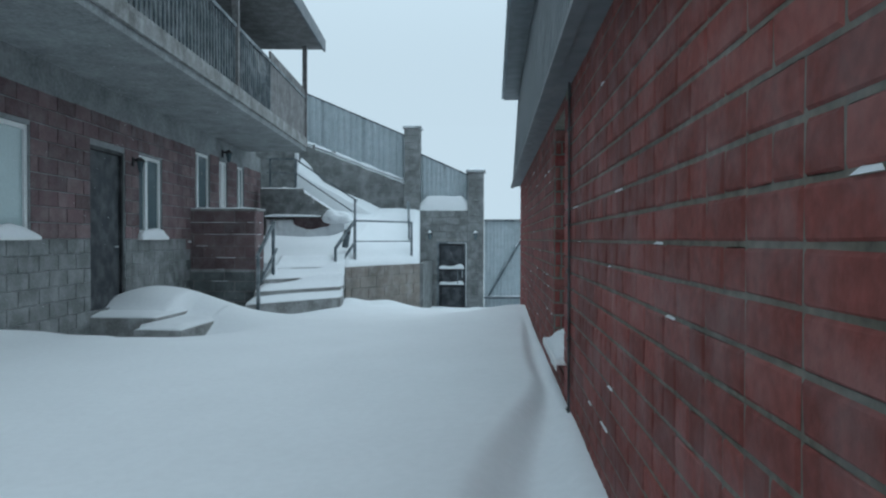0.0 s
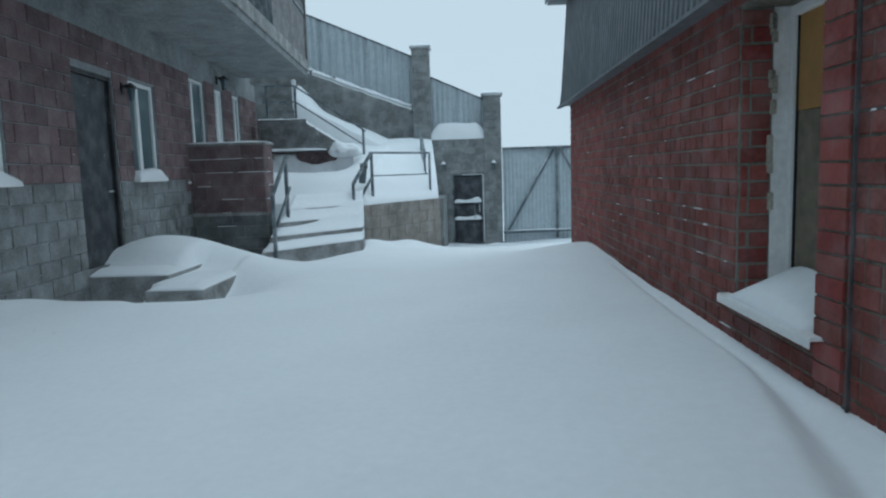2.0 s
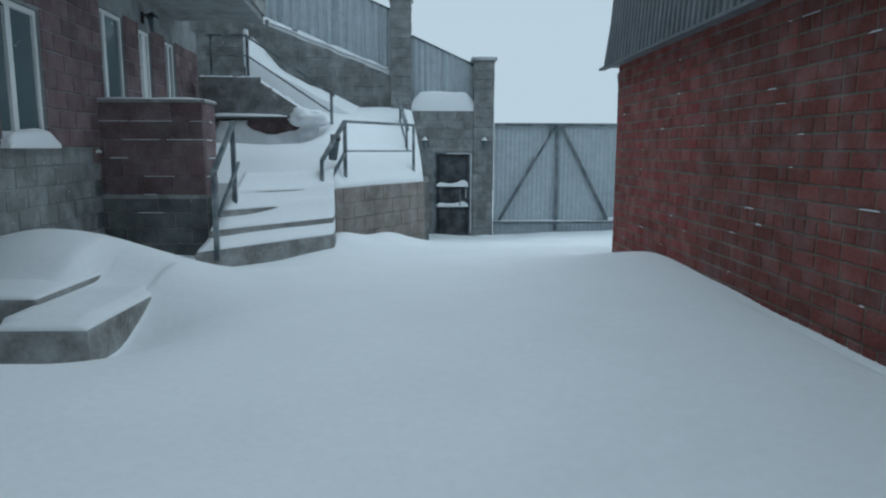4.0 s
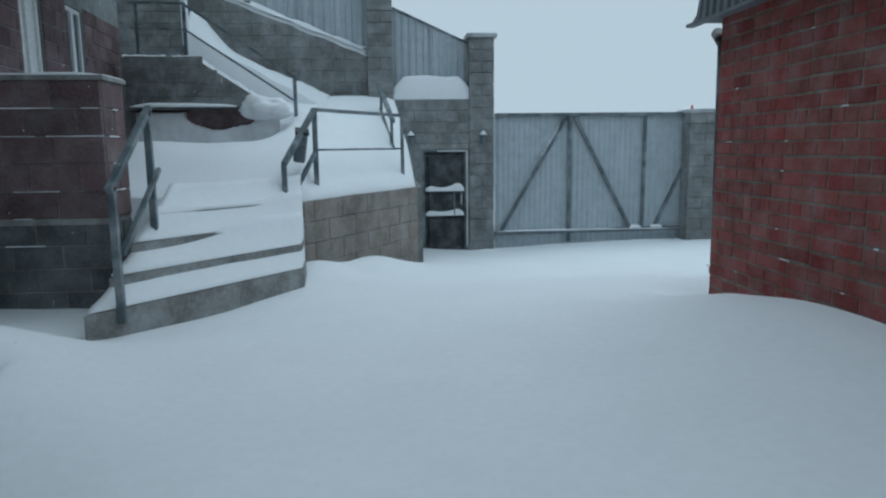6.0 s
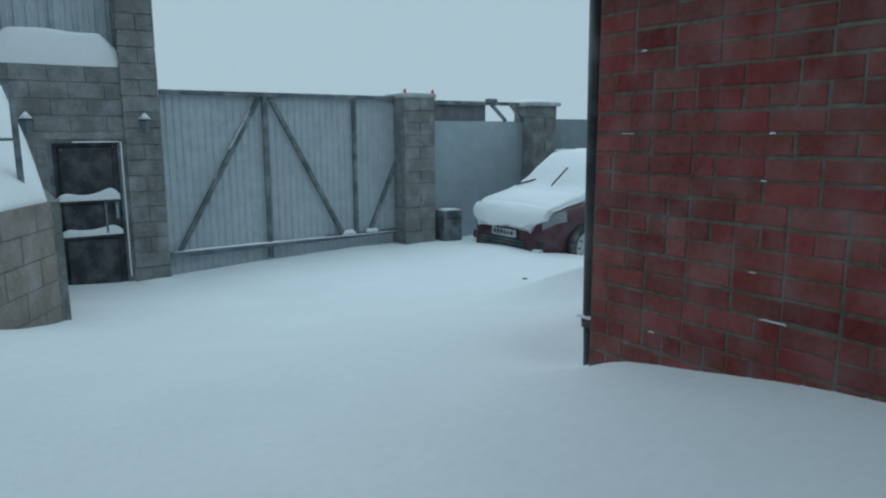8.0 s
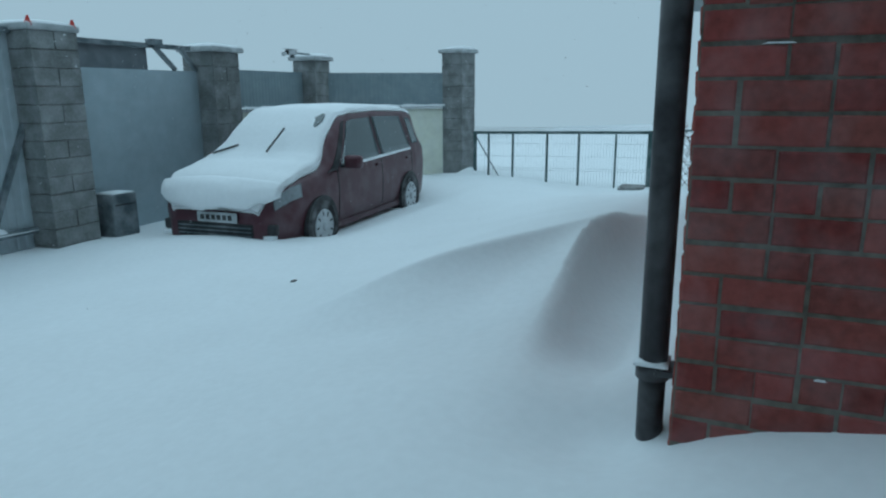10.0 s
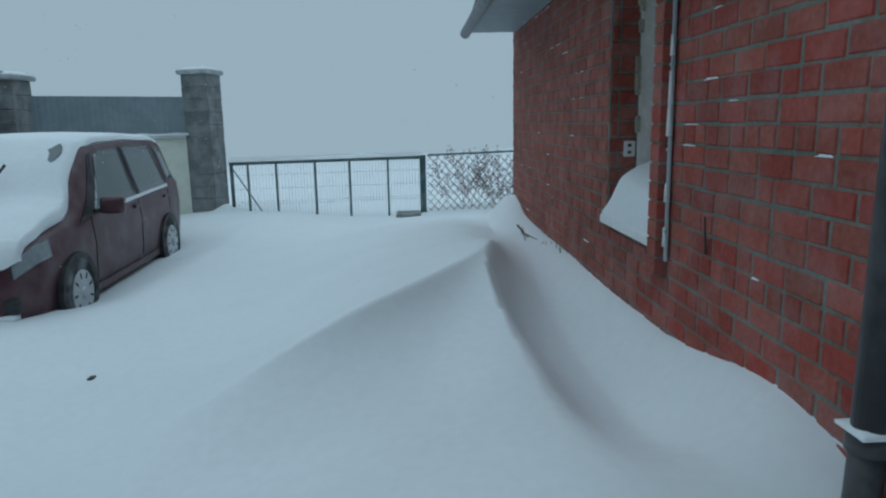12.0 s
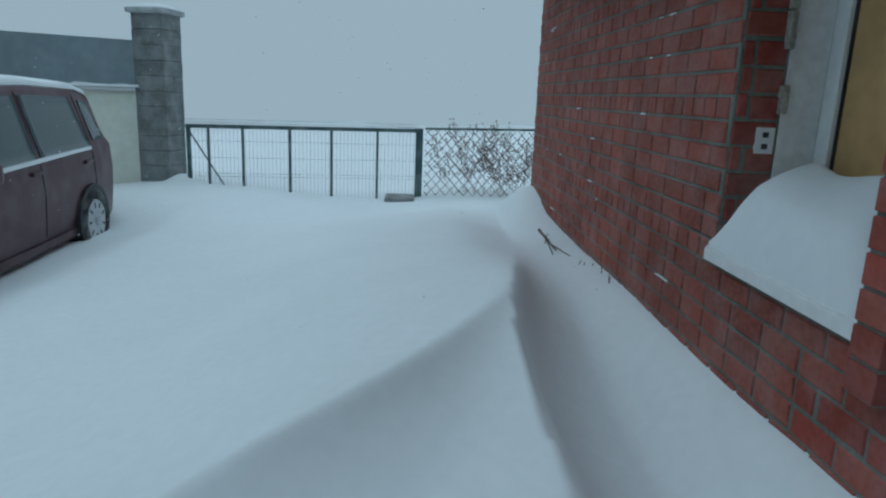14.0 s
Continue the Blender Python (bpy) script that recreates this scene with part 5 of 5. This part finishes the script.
def patch(name, x0, x1, t0, t1, mat, off, sides=(1, -1), shape=None, parent=None, label=""):
    for s in sides:
        v, f = car_patch(x0, x1, t0, t1, s, off, 12, 6, shape)
        n0 = len(v)
        v += [(p[0], p[1] - s * (off + 0.03), p[2]) for p in v[:n0]]
        nxp = 13
        ring = list(range(nxp)) + [j * nxp + 12 for j in range(1, 7)] + [6 * nxp + i for i in range(11, -1, -1)] + [j * nxp for j in range(5, 0, -1)]
        f += [(ring[i], ring[(i + 1) % len(ring)], n0 + ring[(i + 1) % len(ring)], n0 + ring[i]) for i in range(len(ring))]
        part(name, raw(name, v, f, mat, True), mat, parent or CAR, label)


patch("side_window", 0, 0, 0.61, 0.79, M_CARGLASS, 0.006, shape=lambda s, t: -0.32 + (1.12 - 0.45 * t - 0.0) * s if True else 0)
patch("side_window", 0, 0, 0.61, 0.79, M_CARGLASS, 0.006, shape=lambda s, t: -1.42 + 0.08 * t + (1.02 - 0.08 * t) * s)
patch("quarter_window", 0, 0, 0.63, 0.78, M_CARGLASS, 0.006, shape=lambda s, t: -1.82 + 0.1 * t + (0.3 - 0.1 * t) * s)
patch("window_trim", -1.42, 0.30, 0.600, 0.612, M_SNOW, 0.014, label="snow caught on the window ledge")
patch("door_gap", -0.375, -0.36, 0.1, 0.8, M_BLACK, 0.004)
patch("door_gap", 0.86, 0.875, 0.1, 0.6, M_BLACK, 0.004)
patch("door_gap", -1.45, -1.435, 0.3, 0.8, M_BLACK, 0.004)
patch("sill_trim", -1.0, 0.95, 0.02, 0.07, M_PAINT, 0.006)
patch("pillar_trim", 0, 0, 0.6, 0.8, M_BLACK, 0.005, shape=lambda s, t: 0.86 - 0.45 * t + (0.25 - 0.15 * t) * s)
for x in (-0.28, -1.32):
    for s in (1, -1):
        y = interp(x, WID) * 0.985 * s
        part("door_handle", box((x + 0.02, y + 0.012 * s, 0.9), (0.17, 0.03, 0.035), None, 0.01), M_PAINT, CAR)
for s in (1, -1):
    part("mirror", box((0.72, 1.0 * s, 1.02), (0.12, 0.22, 0.16), None, 0.04), M_PAINT, CAR, smooth=True)
    part("mirror_foot", box((0.70, 0.88 * s, 0.97), (0.08, 0.1, 0.04), None, 0.01), M_BLACK, CAR)
    # headlamps wrap round the corners
    patch("headlamp", 1.66, 2.02, 0.44, 0.60, M_LAMP, 0.008, (s,))
part("grille", span(2.10, 2.135, -0.5, 0.5, 0.30, 0.46, None, 0.01), M_BLACK, CAR)
for k in range(3):
    part("grille_bar", span(2.135, 2.145, -0.48, 0.48, 0.325 + 0.045 * k, 0.338 + 0.045 * k), M_STEEL, CAR)
part("bumper", span(1.95, 2.125, -0.62, 0.62, 0.24, 0.50, None, 0.05), M_PAINT, CAR, smooth=True)
plate = part("number_plate", span(2.145, 2.157, -0.20, 0.32, 0.47, 0.582, None, 0.003), M_CAP, CAR, "grey snow-dusted number plate")
for k in range(6):
    part("bar", span(2.157, 2.159, -0.155 + k * 0.072, -0.105 + k * 0.072, 0.50, 0.555), M_BLACK, plate)
part("fog_lamp_recess", box((2.03, 0.66, 0.40), (0.08, 0.16, 0.12), pose(0, 0, 0, 0, 0, 0), 0.02), M_BLACK, CAR)
part("fog_lamp_recess", box((2.03, -0.66, 0.40), (0.08, 0.16, 0.12), None, 0.02), M_BLACK, CAR)
for x, z in ((1.3, 0.32), (-1.3, 0.32)):
    for s in (1, -1):
        y = 0.885 * s
        part("wheel_arch", rod((x, y - 0.3 * s, 0.34), (x, y + 0.003 * s, 0.34), 0.345, 32), M_BLACK, CAR)
        wh = new("wheel")
        wh.parent = CAR
        wh.matrix_local = Matrix.Translation((x, y - 0.085 * s, z)) @ Matrix.Rotation(-math.pi / 2 * s, 4, "X")
        bm = bmesh.new()
        prof = [(0.19, -0.09), (0.27, -0.1), (0.305, -0.085), (0.315, -0.05), (0.315, 0.06), (0.305, 0.092), (0.275, 0.105), (0.21, 0.095)]
        seg = 36
        rings = [[bm.verts.new((r * math.cos(2 * math.pi * k / seg), r * math.sin(2 * math.pi * k / seg), h)) for k in range(seg)] for r, h in prof]
        for a, b in zip(rings, rings[1:]):
            for k in range(seg):
                bm.faces.new((a[k], a[(k + 1) % seg], b[(k + 1) % seg], b[k]))
        part("tyre", bm, M_TYRE, wh, smooth=True)
        bm = bmesh.new()
        add_bm = bmesh.ops.create_cone(bm, segments=36, radius1=0.215, radius2=0.2, depth=0.03, cap_ends=True)
        bmesh.ops.translate(bm, vec=(0, 0, 0.085), verts=add_bm["verts"])
        add_bm = bmesh.ops.create_cone(bm, segments=20, radius1=0.06, radius2=0.045, depth=0.03, cap_ends=True)
        bmesh.ops.translate(bm, vec=(0, 0, 0.11), verts=add_bm["verts"])
        part("wheel_cover", bm, M_RIM, wh, "silver wheel cover caked with snow")
        for k in range(9):
            a = 2 * math.pi * k / 9
            part("slot", box((0.155, 0, 0.1005), (0.055, 0.022, 0.006), Matrix.Rotation(a, 4, "Z"), 0.002), M_BLACK, wh)
# snow over bonnet, windscreen and roof: one thick soft layer
v, f = [], []
nxs, nts = 60, 28
for i in range(nxs + 1):
    x = -2.02 + 4.13 * i / nxs
    for j in range(nts + 1):
        q = -1 + 2 * j / nts
        lim = 0.845 + 0.025 * ss(0.3, 0.5, x) * (1 - ss(0.9, 1.1, x)) - 0.075 * ss(0.9, 1.3, x) - 0.09 * ss(1.55, 1.8, x)
        lim += 0.016 * noise.noise(Vector((x * 5, 3.0 if q > 0 else 7.0, 1))) * ss(0.8, 1.2, x)
        t = 1 - abs(q) * (1 - lim)
        p = car_side(min(x, 2.1), t)
        sgn = 1 if q > 0 else -1
        edge = min(1, (1 - abs(q)) * 5) ** 0.5 * min(1, (2.11 - x) * 6 + 0.1) ** 0.5 * min(1, (x + 2.02) * 8 + 0.1) ** 0.5
        h = 0.012 + edge * (0.034 + 0.05 * ss(0.8, 1.5, x) + 0.015 * gauss(x - 0.6, 0.5) + 0.02 * noise.noise(Vector((x * 2, q * 2, 2))))
        nxv = 0.5 * gauss(x - 0.8, 0.4) + 0.9 * ss(1.9, 2.1, x)
        v.append((p[0] + h * nxv, p[1] * sgn * (1 + 0.15 * h), p[2] + h))
top_n = len(v)
f = [(i * (nts + 1) + j, (i + 1) * (nts + 1) + j, (i + 1) * (nts + 1) + j + 1, i * (nts + 1) + j + 1) for i in range(nxs) for j in range(nts)]
ring = [i * (nts + 1) for i in range(nxs + 1)] + [nxs * (nts + 1) + j for j in range(1, nts + 1)] + [i * (nts + 1) + nts for i in range(nxs - 1, -1, -1)] + [j for j in range(nts - 1, 0, -1)]
v += [(v[i][0] * 0.985, v[i][1] * 0.985, v[i][2] - 0.04) for i in ring]
f += [(ring[i], ring[(i + 1) % len(ring)], top_n + (i + 1) % len(ring), top_n + i) for i in range(len(ring))]
part("snow_layer", raw("snow_layer", v, f, M_SNOW, True), M_SNOW, CAR, "thick snow over bonnet, windscreen and roof")
# overhanging lip of snow on the nose
def lip(s, t):
    y, e, a = -0.78 + 1.56 * s, abs(2 * s - 1), t * 1.5
    x = 1.93 + 0.27 * (1 - 0.6 * e ** 2.5) * math.sin(a)
    ragged = 1 + 0.28 * noise.noise(Vector((y * 2.3, 0, 1))) + 0.12 * noise.noise(Vector((y * 8, 0, 3)))
    return (x, y, 0.945 - 0.05 * e * e - 0.35 * (1 - 0.55 * e ** 3) * (1 - math.cos(a)) * ragged + 0.012 * noise.noise(Vector((y * 3, t * 4, 2))))


lip_mesh = drift("snow_lip", 0, 1, 0, 1, 36, 14, lip, M_SNOW, 0.7)
for vtx in lip_mesh.vertices[37 * 15:]:
    vtx.co = (1.84, vtx.co.y * 0.92, 0.72)
part("snow_lip", lip_mesh, M_SNOW, CAR, "snow hanging over the nose")
for x, y0, y1, z0 in ((1.10, 0.10, 0.24, 1.19), (1.12, -0.66, -0.42, 1.16)):
    wp = part("wiper", rod((x + 0.12, y0, z0 - 0.03), (x - 0.08, y1 if y0 > 0 else y1, z0 + 0.24 if y0 > 0 else z0 + 0.06), 0.013, 6), M_BLACK, CAR, "raised black wiper")
# a patch of windscreen blown free of snow
bg = [(0.64 + 0.10 * math.cos(a) * (1 + 0.3 * math.sin(3 * a)), 0.50 + 0.07 * math.sin(a)) for a in [2 * math.pi * k / 18 for k in range(18)]]
bv = [(x + 0.05, y, interp(x, TOP) + 0.046) for x, y in bg] + [(x + 0.03, y, interp(x, TOP) + 0.04) for x, y in bg]
part("bare_glass", raw("bare_glass", bv, [tuple(range(18))] + [(k, (k + 1) % 18, 18 + (k + 1) % 18, 18 + k) for k in range(18)], M_CARGLASS), M_CARGLASS, CAR, "dark patch of windscreen free of snow")
for s_ in (1, -1):
    part("bumper_snow", box((2.06, 0.60 * s_, 0.315), (0.10, 0.26, 0.05), pose(0, 0, 0), 0.02), M_SNOW, CAR, "snow caught in the bumper", True)

# ---- wire fence, chain link and shrub ----
F0, F1 = Vector((9.30, 4.16)), Vector((9.58, 1.12))
fd = F1 - F0
FM = frame_at(F0.x, F0.y, 0, (fd.x, fd.y))
FL = fd.length
wf = thing("wire_fence", "green steel framed welded-wire fence standing in snow", "fence")
part("top_rail", rod(FM @ Vector((0, 0, 0.44)), FM @ Vector((FL, 0, 0.47)), 0.024), M_GREEN, wf)
for u, r in ((0.03, 0.024), (0.28, 0.014), (0.72, 0.016), (1.33, 0.016), (1.88, 0.016), (2.5, 0.016)):
    part("post", rod(FM @ Vector((u, 0, -0.8)), FM @ Vector((u, 0, 0.45)), r), M_GREEN, wf)
part("end_post", rod(FM @ Vector((FL + 0.02, 0, -0.8)), FM @ Vector((FL + 0.02, 0, 0.5)), 0.05), M_GREEN, wf)
part("stay", rod(FM @ Vector((0.05, 0.02, 0.35)), FM @ Vector((0.5, 0.02, -0.4)), 0.009), M_STEEL, wf)


def wires(lines, r):
    v, f = [], []
    for p, q in lines:
        p, q = Vector(p), Vector(q)
        d = (q - p).normalized()
        a = d.orthogonal().normalized()
        b = d.cross(a)
        o = len(v)
        for e in (p, q):
            v += [e + a * r, e - a * r * 0.5 + b * r * 0.87, e - a * r * 0.5 - b * r * 0.87]
        f += [(o, o + 1, o + 4, o + 3), (o + 1, o + 2, o + 5, o + 4), (o + 2, o, o + 3, o + 5)]
    return v, f


ls = [(FM @ Vector((k * 0.05, 0.015, -0.7)), FM @ Vector((k * 0.05, 0.015, 0.53))) for k in range(int(FL / 0.05))]
ls += [(FM @ Vector((0, 0.015, z)), FM @ Vector((FL, 0.015, z + 0.02))) for z in (0.53, 0.49, 0.25, 0.03, -0.18, -0.22)]
v, f = wires(ls, 0.0025)
part("mesh", raw("mesh", v, f, M_WIRE), M_WIRE, wf)["kind"] = "stuff"
cl = thing("chain_link_fence", "rusty chain-link fence with snow caught in its mesh", "fence")
C0, C1, CT, CB = 1.02, -1.6, 0.5, -0.6
ls = []
for k in range(-11, 29):
    for s in (1, -1):
        y0 = C0 - k * 0.13
        pts = []
        n = 20
        p0, p1 = (y0, CB), (y0 - (CT - CB) * 0.9, CT)
        if s < 0:
            p0, p1 = (y0, CT), (y0 - (CT - CB) * 0.9, CB)
        t0, t1 = 0.0, 1.0
        dy = p1[0] - p0[0]
        for lim, lo in ((C0, True), (C1, False)):
            t = (lim - p0[0]) / dy
            if lo and p0[0] > lim:
                t0 = max(t0, t)
            if not lo and p1[0] < lim:
                t1 = min(t1, t)
        if t1 > t0:
            ls.append(((9.62, p0[0] + dy * t0, p0[1] + (p1[1] - p0[1]) * t0), (9.62, p0[0] + dy * t1, p0[1] + (p1[1] - p0[1]) * t1)))
v, f = wires(ls, 0.005)
part("mesh", raw("mesh", v, f, M_TWIG), M_TWIG, cl)["kind"] = "stuff"
part("top_rail", rod((9.62, C0, 0.5), (9.66, C1, 0.56), 0.016, 8), M_GREEN, cl)
part("post", rod((9.62, C1, -0.8), (9.62, C1, 0.55), 0.03, 8), M_GREEN, cl)
snow_rock = thing("stone_slab", "flat grey stone lying at the foot of the fence post", "stone")
part("slab", box((9.35, 1.35, -0.46), (0.45, 0.4, 0.12), pose(0, 0, 0), 0.03), M_CONCRETE, snow_rock)


def shrub(name, cx, cy, z, h, spread, n, seed, label):
    rnd = random.Random(seed)
    ls, tips = [], []
    for k in range(n):
        p = Vector((cx + rnd.uniform(-0.1, 0.1), cy + rnd.uniform(-spread, spread) * 0.6, z))
        d = Vector((rnd.uniform(-0.25, 0.25), rnd.uniform(-0.6, 0.6), 1)).normalized()
        for s in range(6):
            q = p + d * h / 6 * rnd.uniform(0.7, 1.2)
            ls.append((p, q))
            if s > 1:
                for b in range(2):
                    e = (d + Vector((rnd.uniform(-0.8, 0.8), rnd.uniform(-1, 1), rnd.uniform(-0.4, 0.8)))).normalized()
                    r = q + e * h * rnd.uniform(0.06, 0.18)
                    ls.append((q, r))
                    tips.append(r)
            p = q
            d = (d + Vector((rnd.uniform(-0.3, 0.3), rnd.uniform(-0.3, 0.3), 0.05))).normalized()
    t = thing(name, label, "shrub")
    v, f = wires(ls, 0.003)
    part("branchwork", raw("branchwork", v, f, M_SHRUB), M_SHRUB, t)
    v, f = [], []
    for r in tips:
        for k in range(4):
            c = r + Vector((rnd.uniform(-0.05, 0.05), rnd.uniform(-0.05, 0.05), rnd.uniform(-0.05, 0.05)))
            a = Vector((rnd.uniform(-1, 1), rnd.uniform(-1, 1), rnd.uniform(-1, 1))).normalized() * 0.022
            b = a.orthogonal().normalized() * 0.012
            o = len(v)
            v += [c - a, c + b, c + a, c - b]
            f.append((o, o + 1, o + 2, o + 3))
    part("dry_leaves", raw("dry_leaves", v, f, M_SHRUB), M_SHRUB, t)
    return t


shrub("shrub", 9.95, 0.25, -0.7, 1.2, 0.45, 20, 3, "leafless brown shrub behind the chain-link fence")
shrub("shrub", 9.9, -0.35, -0.7, 1.05, 0.5, 16, 5, "lower leafless brown shrub behind the chain-link fence")


def weed(x, y, n, h, seed, lean=0.6):
    rnd = random.Random(seed)
    z = ground_height(x, y)
    ls = []
    for k in range(n):
        p = Vector((x + rnd.uniform(-0.12, 0.12), y + rnd.uniform(-0.04, 0.04), z - 0.01))
        ls.append((p, p + Vector((rnd.uniform(-lean, 0.2), rnd.uniform(-0.2, 0.2), 0.6)).normalized() * h * rnd.uniform(0.5, 1)))
    v, f = wires(ls, 0.003)
    t = thing("dry_weed", "dry weed stalks poking through the drift", "weed", group="dry weeds")
    part("stalks", raw("stalks", v, f, M_TWIG), M_TWIG, t)


weed(5.2, 0.17, 6, 0.08, 1, 1.6)
weed(4.3, 0.08, 3, 0.05, 2)
weed(4.0, 0.05, 4, 0.07, 3)
tw = thing("dead_branch", "thin dark dead branch lying on the drift by the wall", "branch")
for p, q, r in (((5.55, 0.16), (4.85, 0.17), 0.011), ((5.2, 0.17), (4.75, 0.21), 0.007), ((5.0, 0.165), (4.62, 0.12), 0.006)):
    part("twig", rod((*p, ground_height(*p) + 0.012), (*q, ground_height(*q) + 0.012), r, 6, None, r * 0.5), M_TWIG, tw)
db = thing("debris", "small dark scrap lying on the snow", "debris")
part("scrap", box((2.3, 3.17, ground_height(2.3, 3.17) + 0.005), (0.055, 0.03, 0.014), pose(0, 0, 0), 0.004), M_BLACK, db)

# driving snow hanging in the air
rf = random.Random(31)
v, f = [], []
while len(v) < 4 * 2600:
    p = Vector((rf.uniform(-6, 12), rf.uniform(-9, 8), rf.uniform(-0.1, 3.6)))
    if (-4.2 < p.x < 0.2 and p.y < 1.5) or (p.x < 2.2 and -0.6 < p.y < 2.8) or (p.x > -0.1 and p.y < 0.15):
        continue
    r = rf.uniform(0.0025, 0.006)
    o = len(v)
    d = Vector((rf.uniform(-1, 1), rf.uniform(-1, 1), rf.uniform(-1, 1))).normalized()
    a = d.orthogonal().normalized()
    b = d.cross(a)
    v += [p + d * r * 1.5, p + a * r, p - a * r * 0.5 + b * r, p - a * r * 0.5 - b * r]
    f += [(o, o + 1, o + 2), (o, o + 2, o + 3), (o, o + 3, o + 1), (o + 1, o + 3, o + 2)]
tagged(new("falling_snow", raw("falling_snow", v, f, M_SNOW)), "small white snowflakes driving through the air", "snowflakes", kind="stuff")

# snow caught in the brick joints
rj = random.Random(21)
for nm, m, length, lo, hi, n in (("wall_west", W1, 15.0, 3.0, 14.8, 80), ("wall_north", W2, 6.9, 0.2, 6.8, 50)):
    v, f = [], []
    for k in range(n):
        u = lo + (hi - lo) * rj.random()
        z = -0.936 + 0.0998 * rj.randrange(9, 31) if m is W1 else -0.878 + 0.0939 * rj.randrange(8, 33)
        w = 0.03 + 0.16 * rj.random() ** 2
        hole = win1 if m is W1 else win2
        if hole[0] - 0.35 < u < hole[1] + 0.05 and hole[2] - 0.12 < z < hole[3] + 0.1:
            continue
        o = len(v)
        hgt = 0.003 + 0.004 * rj.random()
        z -= 0.005
        for a, b, c in ((0, 0.001, 0), (w, 0.001, 0), (w, 0.008, 0), (0, 0.008, 0), (w * 0.1, 0.001, hgt * 1.4), (w * 0.8, 0.001, hgt * 1.6), (w * 0.75, 0.007, hgt), (w * 0.15, 0.007, hgt)):
            v.append(m @ Vector((u + a, b, z + c)))
        f += [tuple(o + i for i in q) for q in ((3, 2, 1, 0), (4, 5, 6, 7), (0, 1, 5, 4), (1, 2, 6, 5), (2, 3, 7, 6), (3, 0, 4, 7))]
    sj = tagged(new("joint_snow", raw("joint_snow", v, f, M_SNOW)), "thin streaks of snow caught in the brick joints", "snow", kind="stuff")

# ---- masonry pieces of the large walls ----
masonry("brick", wall_west, W1, W1_LEN, -0.936, 2.2576, 0.24, 0.0998, 0.013, lambda z, u: M_BRICK_SHADED, 0.006, holes=[win1], near=(12.6, 15.0), jitter=0.08, header=5)
masonry("brick", wall_north, W2, 6.93, -0.878, 2.4085, 0.226, 0.0939, 0.012, lambda z, u: M_BRICK, 0.006, holes=[win2], near=(0.0, 2.1), jitter=0.08, header=1)
for m, hole in ((W1, win1), (W2, win2)):
    par = wall_west if m is W1 else wall_north
    fr = m @ frame_at(hole[1], -0.18, 0, (0, 1))
    part("reveal", span(0, 0.18, -0.004, 0.004, hole[2], hole[3], fr), M_MORTAR, par, "brick reveal of the window")
    masonry("brick", par, fr @ Matrix.Translation((0, 0.004, 0)), 0.18, hole[2], hole[3], 0.25, 0.0975, 0.013, lambda z, u: M_BRICK if m is W2 else M_BRICK_SHADED, 0.006)
masonry("block", lwall, LW, ly(-9.5), -0.1, 3.02, 0.4, 0.2, 0.011, l_mat, 0.012, holes=l_holes, near=(0, ly(-6.0)))
